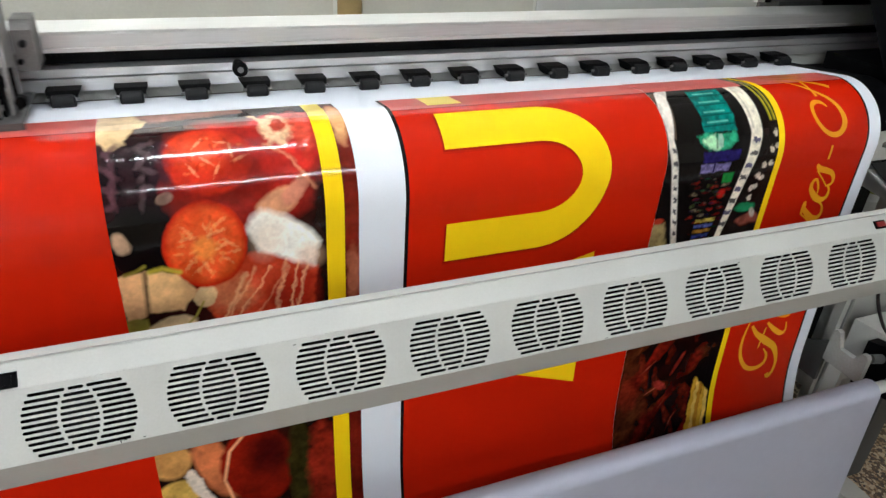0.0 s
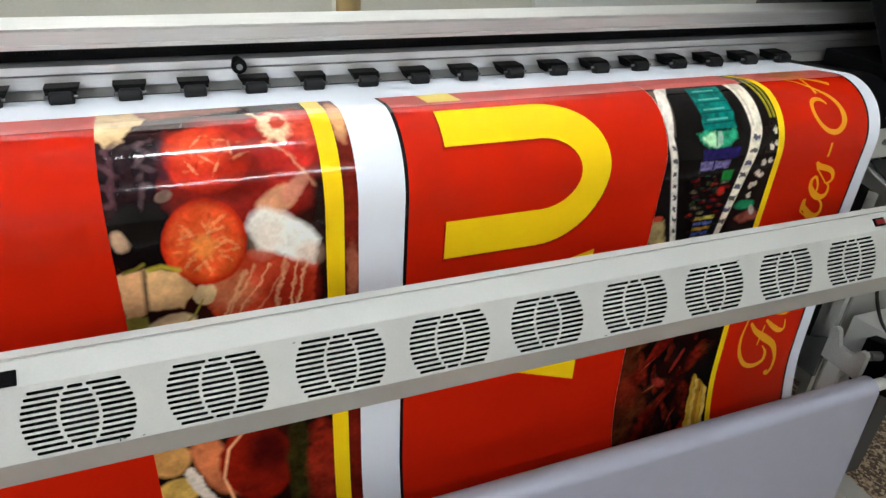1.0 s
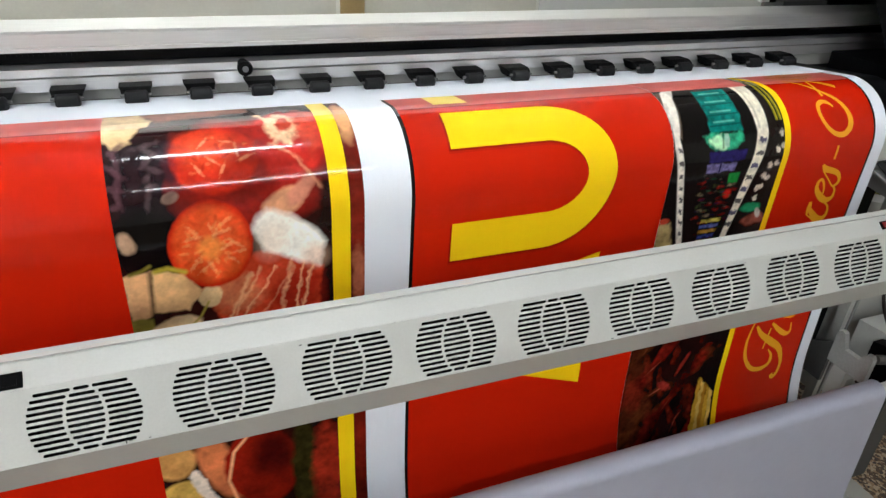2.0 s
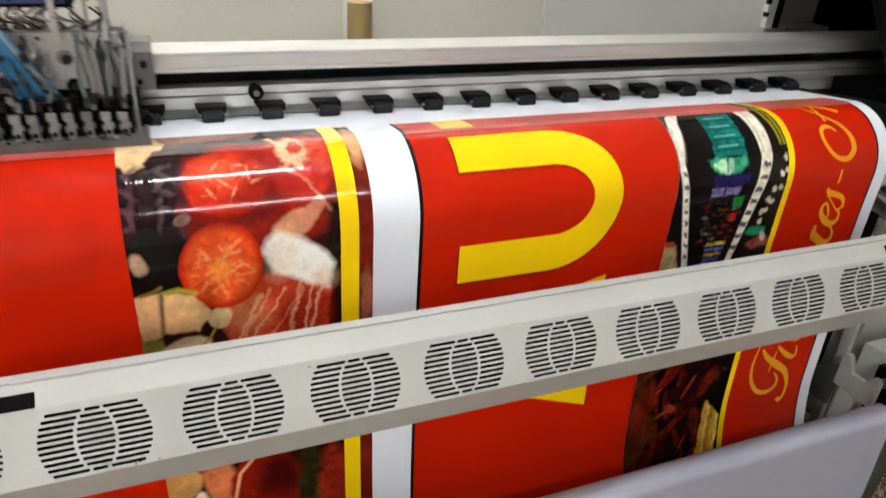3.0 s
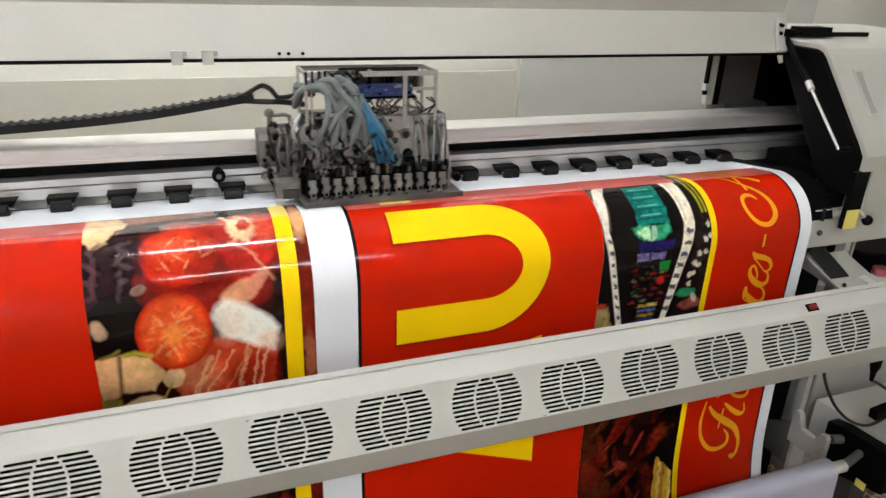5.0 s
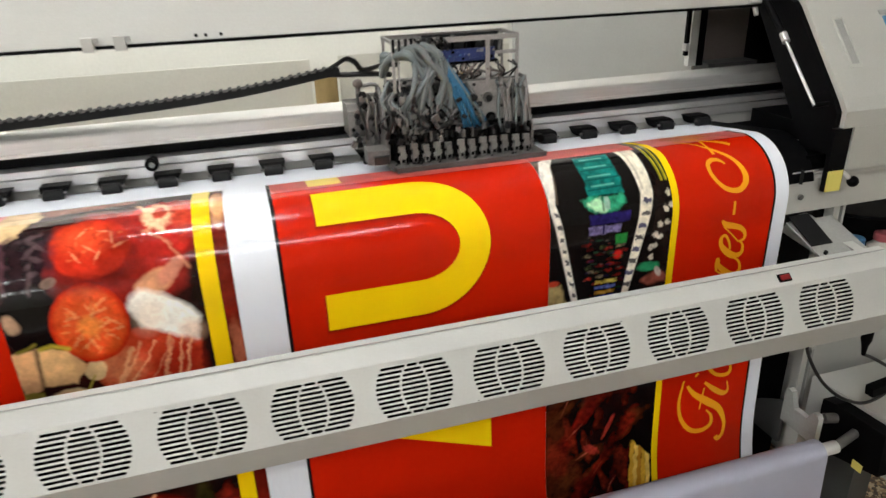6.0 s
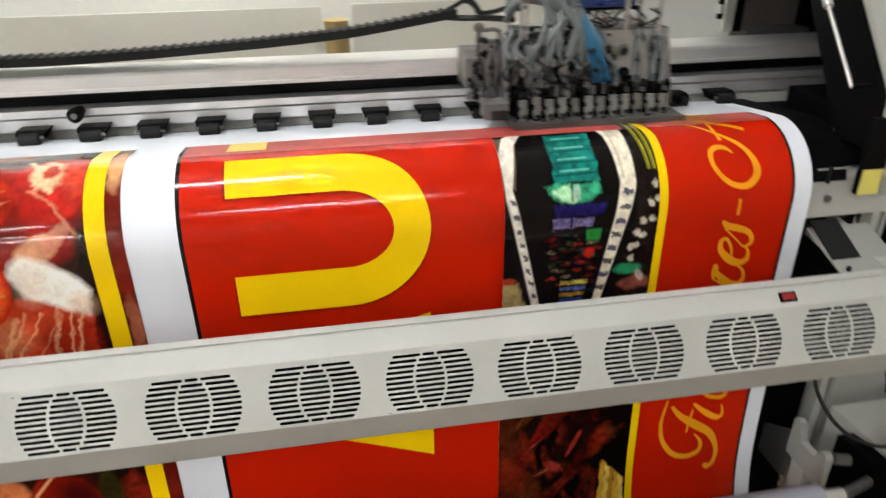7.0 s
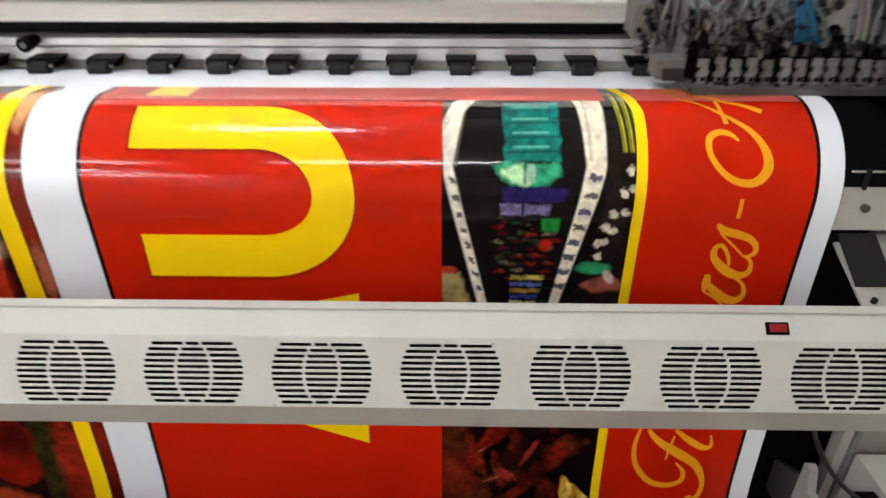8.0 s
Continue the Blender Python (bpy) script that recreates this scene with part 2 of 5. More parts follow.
def ceiling_lamp(x, y, length=1.2, tubes=1, z=2.74):
    e = empty("ceiling_lamp", x, y, z)
    tagged(e, "white fluorescent ceiling fitting with its light on, some added as fill", "ceiling lamp", "ceiling lamps")
    bm = prism_x([(-0.09, 0.075), (-0.07, 0.03), (0.07, 0.03), (0.09, 0.075), (0.09, 0.12), (-0.09, 0.12)], -length / 2 - 0.04, length / 2 + 0.04)
    part("housing", bm, CEIL, e, bevel=0.004)
    for k in ((-0.024, 0.024) if tubes == 2 else (0.0,)):
        bm = tube(bmesh.new(), [(-length / 2, k, 0), (length / 2, k, 0)], 0.023, 16)
        part("fluorescent_tube", bm, LIGHT, e, smooth=True)
        for s in (-1, 1):
            part("tube_holder", cube(s * length / 2 - 0.012, s * length / 2 + 0.012, k - 0.014, k + 0.014, -0.01, 0.035), CEIL, e)


room()
# Rear two and both at x -3 are unseen lamps added as fill light
for lx, ly, ll, n in ((-0.50, 0.03, 0.55, 2), (-2.05, -2.25, 0.8, 1), (-0.18, -2.12, 1.25, 1), (0.5, 1.2, 1.2, 1), (-0.9, 1.15, 1.2, 2), (-3.0, -5.4, 1.2, 2), (-3.0, -3.9, 1.2, 2)):
    ceiling_lamp(lx, ly, ll, n)

# boards and a card strip that lean on the wall behind the printer
tagged(part("board", cube(-0.0, 0.645, 1.60, 1.606, 0, 1.09), BOARD), "beige board leaning on the wall behind the printer", "board", "boards on the wall")
tagged(part("board", cube(-1.9, -0.1, 1.60, 1.606, 0, 1.085), BOARD), "wide beige board leaning on the wall behind the printer", "board", "boards on the wall")
tagged(part("board", cube(0.66, 2.1, 1.60, 1.606, 0, 1.5), BOARD_GREY), "grey-white board standing against the wall", "board", "boards on the wall")
tagged(part("cardboard_tube", tube(bmesh.new(), [(-0.055, 1.56, 0), (-0.055, 1.56, 1.05)], 0.04, 20), CARD, smooth=True), "brown cardboard tube standing on end by the wall", "cardboard tube")

def door_frame():
    e = empty("door_frame", 0, 0, 0)
    tagged(e, "pale aluminium door frame standing against the back wall", "door frame")
    part("jamb", cube(2.60, 2.69, 1.55, 1.60, 0, 2.1), ALU, e, "pale aluminium jamb", 0.004)
    part("seal", cube(2.691, 2.735, 1.57, 1.60, 0, 2.1), BROWN_PANEL, e, "brown-grey seal")
    part("jamb", cube(2.736, 2.83, 1.55, 1.60, 0, 2.1), ALU, e, "pale aluminium jamb", 0.004)
    part("door_leaf", cube(2.831, 3.5, 1.575, 1.60, 0, 2.1), BOARD, e, "beige door leaf")


door_frame()

# ---- the printer ----
LEFT, RIGHT = -1.75, 0.72
R_ARC, Y_ARC, Z_ARC = 0.115, 0.285, 0.942
S_TOP = Z_ARC + R_ARC * math.pi / 2


def profile(s, off=0.0):
    """Place (y, z) of the vinyl at run s (its height where it hangs), off metres outward."""
    if s <= Z_ARC:
        d = max(0.45 - s, 0)
        return 0.17 - 0.045 * max(0.75 - s, 0) - 0.8 * d * d - off, s
    a = (s - Z_ARC) / R_ARC
    if a < math.pi / 2:
        return Y_ARC - (R_ARC + off) * math.cos(a), Z_ARC + (R_ARC + off) * math.sin(a)
    return Y_ARC + (s - S_TOP) * 0.992, Z_ARC + R_ARC + off - (s - S_TOP) * 0.127


def build_printer():
    p = empty("printer", 0, 0.5, 0)
    tagged(p, "wide white inkjet printer with a raised lid on the floor", "printer")
    p.matrix_basis = Matrix.Identity(4)
    # beam
    part("upper_beam", prism_x([(0.50, 1.108), (0.50, 1.132), (0.503, 1.136), (0.56, 1.142), (0.564, 1.139), (0.564, 1.108)], LEFT, 1.15), ALU, p, "brushed aluminium beam", 0.0015)
    part("beam_lip", cube(LEFT, 1.15, 0.494, 0.4995, 1.1065, 1.1125), ALU, p, bevel=0.001)
    part("rail_recess", cube(LEFT, 1.15, 0.535, 0.56, 1.04, 1.1075), BLACK, p, "black rail recess")
    part("guide_rail", cube(LEFT, 1.15, 0.515, 0.5345, 1.086, 1.095), BLACK_SATIN, p, "black steel guide rail", 0.002)
    part("lower_beam", cube(LEFT, 1.15, 0.50, 0.5345, 1.0665, 1.079), ALU, p, bevel=0.0015)
    part("clamp_beam", cube(LEFT, 1.15, 0.498, 0.5345, 1.044, 1.064), ALU, p, bevel=0.0015)
    part("rear_apron", cube(LEFT, 1.15, 0.512, 0.53, 0.98, 1.0435), WHITE_PAINT, p)
    bm = bmesh.new()
    x = LEFT
    while x < 0.75:
        box(bm, x, x + 0.004, 0.4965, 0.4995, 1.1005, 1.1045)
        x += 0.0075
    box(bm, LEFT, 0.75, 0.4985, 0.502, 1.0985, 1.1062)
    part("toothed_belt", bm, BLACK, p)
    # pinch rollers
    b = prism_x([(0.50, 1.054), (0.466, 1.0555), (0.452, 1.0525), (0.450, 1.0495), (0.456, 1.042), (0.475, 1.036), (0.50, 1.036)], -0.019, 0.019)
    for v in b.verts:
        v.co.x *= 0.72 if v.co.z < 1.045 else (1.32 if v.co.y > 0.46 else 1.16)
    first = part("pinch_bracket", b, BLACK, p, "", 0.002)
    r = part("pinch_roller", tube(bmesh.new(), [(-0.0175, 0, 0), (-0.0145, 0, 0), (0.0145, 0, 0), (0.0175, 0, 0)], [0.007, 0.0112, 0.0112, 0.007], 16), RUBBER, first, "black rubber roller", smooth=True)
    r.location = (0, 0.448, 1.0435)
    pin = part("roller_pin", tube(bmesh.new(), [(-0.0235, 0, 0), (0.0235, 0, 0)], 0.0024, 8), STEEL, first)
    pin.location = (0, 0.447, 1.0475)
    first.location = (-0.508 - 0.0971 * 12, 0, 0)
    for k in range(-11, 13):
        bx = -0.508 + 0.0971 * k
        br = share("pinch_bracket", first, p, bx)
        share("pinch_roller", r, br, 0, 0.448, 1.0435)
        share("roller_pin", pin, br, 0, 0.447, 1.0475)
    kn = part("pressure_knob", tube(bmesh.new(), [(-0.531, 0.50, 1.077), (-0.531, 0.47, 1.077), (-0.531, 0.462, 1.077), (-0.531, 0.460, 1.077)], [0.008, 0.0125, 0.0125, 0.010], 18), BLACK, p, "round black knob", smooth=True)
    part("knob_cap", tube(bmesh.new(), [(-0.531, 0.461, 1.077), (-0.531, 0.458, 1.077)], 0.005, 12), STEEL, kn)
    # platen under the vinyl
    poly = [profile(s, -0.004) for s in np.linspace(0.80, S_TOP + 0.23, 30)]
    poly += [(0.52, 0.93), (0.30, 0.80)]
    part("platen", prism_x(poly, LEFT, 0.672), BLACK_SATIN, p, "black curved platen", smooth=True)
    poly = [profile(s, -0.004) for s in np.linspace(0.975, S_TOP + 0.23, 24)]
    part("platen_end", prism_x(poly + [(0.52, 0.99), (0.30, 0.986)], 0.6725, 0.735), BLACK_SATIN, p, "black end of the platen", smooth=True)
    part("platen_seam", tube(bmesh.new(), [(0.673, 0.1735, 0.998), (0.735, 0.1735, 0.998)], 0.0015, 6), ALU, p)
    part("platen_end_clip", cube(0.690, 0.694, 0.166, 0.172, 0.975, 1.003), DARK, p)
    # lid, raised
    lid = part("lid", prism_x([(0.410, 1.2995), (0.440, 1.385), (0.415, 1.52), (0.385, 1.66), (0.82, 1.75), (0.82, 1.735), (0.405, 1.645), (0.435, 1.52), (0.462, 1.385), (0.432, 1.2995)], LEFT, 0.738), LID_PAINT, p, "raised cream sheet-metal lid", 0.003)
    part("lid_seal", cube(LEFT, 0.738, 0.4085, 0.432, 1.2935, 1.2990), BLACK_SATIN, lid, "dark rubber edge")
    for cx in (-0.582, -0.533):
        clip = part("lid_clip", cube(cx - 0.009, cx + 0.009, 0.396, 0.407, 1.291, 1.314), LID_PAINT, lid, "pale plastic clip", 0.002)
        part("clip_hook", cube(cx + 0.0095, cx + 0.016, 0.397, 0.407, 1.305, 1.313), GREY_PAINT, clip, "", 0.001)
    for cx in (-0.413, -0.397, -0.372):
        part("lid_screw", tube(bmesh.new(), [(cx, 0.416, 1.306), (cx, 0.407, 1.307)], 0.003, 10), BLACK, lid)
    part("lid_bracket", prism_x([(0.4075, 1.301), (0.428, 1.372), (0.423, 1.374), (0.4025, 1.303)], 0.705, 0.734), CREAM_PAINT, lid, "pale steel hinge bracket", 0.001)
    for cz in (1.345, 1.362):
        part("lid_bolt", tube(bmesh.new(), [(0.714, 0.43, cz), (0.714, 0.410, cz - 0.004)], 0.0042, 10), BLACK, lid)
    part("bracket_lug", cube(0.722, 0.736, 0.392, 0.4105, 1.335, 1.352), BLACK, lid, "black lug", 0.002)
    part("lid_buffer", tube(bmesh.new(), [(0.732, 0.42, 1.293), (0.732, 0.412, 1.276)], [0.006, 0.005], 10), BOTTLE, lid, "white rubber buffer", smooth=True)
    # props behind the beam
    part("rear_prop", cube(0.735, 0.744, 0.650, 0.66, 1.160, 1.31), BLACK, p, "thin black prop", 0.002)
    part("prop_sleeve", cube(0.734, 0.745, 0.648, 0.662, 1.172, 1.19), ALU, p)
    part("rear_post", cube(0.783, 0.801, 0.665, 0.685, 1.13, 1.33), BLACK, p, "black post", 0.002)
    part("post_trim", cube(0.760, 0.7825, 0.668, 0.685, 1.13, 1.33), WHITE_PAINT, p)
    part("rear_panel", cube(0.802, 0.955, 0.70, 0.71, 1.0, 1.325), BROWN_PANEL, p, "brown-grey rear panel")
    part("panel_fold", cube(0.826, 0.832, 0.694, 0.6995, 1.10, 1.325), BROWN_PANEL, p)
    part("bay_back", cube(0.956, 1.16, 0.70, 0.712, 0.99, 1.325), BLACK, p, "black rear wall of the print bay")
    part("rear_shelf", cube(0.802, 0.95, 0.64, 0.699, 1.115, 1.136), DARK_GREY, p)
    # side housing
    side_outline = [(0.145, 1.028), (0.145, 1.092), (0.165, 1.12), (0.335, 1.338), (0.37, 1.35), (0.80, 1.35), (0.80, 0.90), (0.30, 0.90), (0.30, 1.0), (0.20, 1.028)]
    skin = [(0.150, 1.086), (0.150, 1.118), (0.165, 1.141), (0.302, 1.308), (0.315, 1.319), (0.335, 1.326), (0.80, 1.333)]
    inner = [(0.80, 1.323), (0.338, 1.316), (0.320, 1.310), (0.310, 1.301), (0.175, 1.136), (0.161, 1.115), (0.161, 1.086)]
    hs = part("side_housing", prism_x(skin + inner, 0.752, 1.40), LID_PAINT, p, "cream sheet-metal end housing", 0.004)
    part("housing_apron", cube(0.779, 1.40, 0.1495, 0.161, 1.0, 1.0857), LID_PAINT, p, "cream lower front panel", 0.003)
    lining = [(0.80, 1.321), (0.340, 1.314), (0.322, 1.308), (0.312, 1.299), (0.177, 1.134), (0.163, 1.113), (0.163, 1.03)]
    lining += [(0.176, 1.03), (0.176, 1.108), (0.190, 1.128), (0.322, 1.288), (0.330, 1.296), (0.345, 1.302), (0.80, 1.309)]
    part("bay_lining", prism_x(lining, 0.742, 1.14), BLACK, p, "black lining of the print bay")
    part("bay_cheek", prism_x([(0.176, 1.03), (0.176, 1.108), (0.322, 1.288), (0.345, 1.302), (0.43, 1.303), (0.24, 1.03)], 0.744, 0.749), BLACK_SATIN, p, "black inner side plate", 0.001)
    part("bay_end", cube(1.142, 1.16, 0.177, 0.80, 0.99, 1.30), BLACK, p, "black end wall of the print bay")
    part("bay_floor", cube(0.728, 1.14, 0.20, 0.493, 0.99, 1.02), BLACK, p, "black bay floor")
    part("maintenance_station", cube(0.80, 1.05, 0.25, 0.46, 1.02, 1.06), BLACK_SATIN, p, "", 0.006)
    def on_slope(x0, x1, f0, f1, h0, h1):
        """A slab on the sloping front: f metres up the slope from its lower fold, h metres out of it."""
        bm = cube(x0, x1, f0, f1, h0, h1)
        bmesh.ops.transform(bm, matrix=pose(0, 0.165, 1.141, 50.6), verts=bm.verts)
        return bm

    # The cream grip slot is drawn flat; grey stands for the shade in it
    part("handle_recess", on_slope(0.802, 0.822, 0.070, 0.172, 0.0002, 0.0012), GREY_PAINT, hs, "grip recess, its shade put in as grey", 0.0004)
    for x0, x1, f0, f1 in ((0.798, 0.802, 0.064, 0.178), (0.822, 0.826, 0.064, 0.178), (0.802, 0.822, 0.064, 0.070), (0.802, 0.822, 0.172, 0.178)):
        part("grip_rim", on_slope(x0, x1, f0, f1, 0.0003, 0.004), LID_PAINT, hs, "moulded rim", 0.001)
    part("grip_end", on_slope(0.803, 0.821, 0.160, 0.171, 0.0014, 0.0025), GREY_PAINT, hs)
    part("grip_end", on_slope(0.803, 0.821, 0.071, 0.078, 0.0014, 0.0025), GREY_PAINT, hs)
    part("control_panel", on_slope(0.925, 1.16, 0.045, 0.172, 0.0003, 0.0022), BLUE_CAP, hs, "blue control panel")
    part("panel_header", on_slope(0.920, 1.165, 0.176, 0.186, 0.0003, 0.002), GREY_PAINT, hs, "grey printed bar")
    for r in range(6):
        for c in range(6):
            part("panel_key", on_slope(0.934 + 0.037 * c, 0.963 + 0.037 * c, 0.052 + 0.020 * r, 0.066 + 0.020 * r, 0.0024, 0.0034), (BOTTLE if (r + c) % 3 else GREY_PAINT), hs, "pale key")
    part("top_hinge", cube(0.780, 1.025, 0.442, 0.458, 1.331, 1.341), BLACK, p, bevel=0.002)
    part("hinge_block", cube(0.805, 0.894, 0.435, 0.475, 1.331, 1.353), BLACK, p, bevel=0.003)
    st = part("gas_strut", tube(bmesh.new(), [(0.738, 0.43, 1.343), (0.722, 0.315, 1.248)], 0.0068, 12), BLACK_SATIN, p, "black gas strut", smooth=True)
    part("strut_collar", tube(bmesh.new(), [(0.722, 0.315, 1.248), (0.719, 0.299, 1.234)], 0.0078, 12), ALU, st, smooth=True)
    part("strut_rod", tube(bmesh.new(), [(0.719, 0.30, 1.235), (0.700, 0.18, 1.13)], 0.0032, 10), ALU, st, "bright steel rod", smooth=True)
    part("strut_pivot", tube(bmesh.new(), [(0.70, 0.18, 1.13), (0.735, 0.182, 1.13)], 0.005, 10), BLACK, st)
    # front beam at the right end and its lever
    part("front_beam", prism_x([(0.185, 0.905), (0.185, 0.976), (0.192, 0.983), (0.30, 0.983), (0.30, 0.905)], 0.60, 1.40), WHITE_PAINT, p, "white front cross beam", 0.003)
    part("beam_step", cube(0.780, 1.40, 0.165, 0.29, 0.984, 1.027), WHITE_PAINT, p, bevel=0.003)
    part("beam_bolt", tube(bmesh.new(), [(0.712, 0.186, 0.94), (0.712, 0.180, 0.94)], 0.006, 10), STEEL, p)
    part("lever_plate", cube(0.737, 0.7775, 0.153, 0.1645, 0.957, 1.085), BLACK_SATIN, p, "black lever bracket", 0.002)
    part("warning_sticker", cube(0.738, 0.775, 0.1515, 0.1528, 0.957, 1.000), LABEL_YELLOW, p, "yellow warning sticker")
    lv = part("media_lever", tube(bmesh.new(), [(0.766, 0.163, 1.008), (0.797, 0.149, 0.977)], 0.0042, 10), ALU, p, "steel lever", smooth=True)
    bm = bmesh.new()
    bmesh.ops.create_uvsphere(bm, u_segments=16, v_segments=10, radius=0.0115, matrix=pose(0.80, 0.147, 0.974))
    part("lever_knob", bm, BLACK, lv, "black ball knob", smooth=True)
    # underside, legs, cabinet
    part("front_leg", cube(0.826, 0.842, 0.20, 0.224, 0.0, 0.904), WHITE_PAINT, p, "white steel leg", 0.003)
    part("leg_rib", cube(0.850, 0.857, 0.20, 0.228, 0.0, 0.904), GREY_PAINT, p, "", 0.002)
    part("leg_shelf", cube(0.812, 0.8255, 0.17, 0.222, 0.560, 0.566), WHITE_PAINT, p, "", 0.001)
    # Black sheet added in place of the shade below the machine
    part("under_shade", cube(LEFT, 0.858, 0.27, 0.29, 0.05, 0.90), BLACK, p, "black sheet standing in for the shade under the platen")
    part("lower_tray", prism_x([(0.21, 0.902), (0.26, 0.84), (0.268, 0.84), (0.268, 0.902)], LEFT, 0.80), DARK, p)
    part("side_cabinet", cube(0.862, 1.45, 0.23, 0.80, 0.20, 0.700), WHITE_PAINT, p, "pale side cabinet", 0.006)
    part("left_leg", cube(-1.55, -1.45, 0.20, 0.60, 0.0, 0.915), WHITE_PAINT, p, "", 0.004)
    part("left_housing", prism_x(side_outline, -2.64, LEFT - 0.002), CREAM_PAINT, p, "", 0.012)
    part("right_rear_leg", cube(1.15, 1.25, 0.30, 0.70, 0.0, 0.438), WHITE_PAINT, p, "", 0.004)
    # take-up brackets and motor
    part("foot_beam", cube(0.77, 0.83, -0.25, 0.75, 0.03, 0.09), WHITE_PAINT, p, "white foot of the stand", 0.008)
    part("take_up_yoke", prism_x([(0.050, 0.400), (0.050, 0.468), (0.056, 0.476), (0.068, 0.474), (0.082, 0.450), (0.118, 0.450), (0.132, 0.486), (0.142, 0.490), (0.150, 0.484), (0.150, 0.400)], 0.742, 0.756), GREY_PAINT, p, "grey cast yoke", 0.004)
    part("yoke_post", cube(0.744, 0.758, 0.095, 0.130, 0.0, 0.426), WHITE_PAINT, p, "", 0.003)
    part("yoke_bracket", prism_x([(0.151, 0.33), (0.151, 0.45), (0.23, 0.40), (0.23, 0.33)], 0.746, 0.756), DARK_GREY, p, "", 0.002)
    part("yoke_bearing", tube(bmesh.new(), [(0.762, 0.056, 0.464), (0.790, 0.050, 0.462)], 0.011, 14), STEEL, p, "worn steel bearing", smooth=True)
    part("motor_case", prism_x([(-0.066, 0.392), (-0.060, 0.494), (0.064, 0.485), (0.10, 0.476), (0.10, 0.352), (0.072, 0.353)], 0.80, 0.832), BLACK, p, "black motor case", 0.003)
    part("motor_label", cube(0.797, 0.7995, -0.030, -0.006, 0.372, 0.391), LABEL_YELLOW, p, "small yellow label")
    part("drive_shaft", tube(bmesh.new(), [(0.737, -0.008, 0.444), (0.80, 0.006, 0.452)], 0.010, 16), STEEL, p, smooth=True)
    part("drive_cover", prism_x([(-0.074, 0.372), (-0.068, 0.500), (0.064, 0.492), (0.17, 0.483), (0.17, 0.344), (0.072, 0.344)], 0.836, 1.20), WHITE_PAINT, p, "white sheet-metal drive cover", 0.004)
    part("drive_post", cube(0.92, 0.98, 0.075, 0.15, 0.0, 0.343), DARK_GREY, p, "", 0.004)
    return p


printer = build_printer()


# ---- dryer fan bar in front of the print ----
FAN_X = [0.64 - 0.16 * k for k in range(14)]


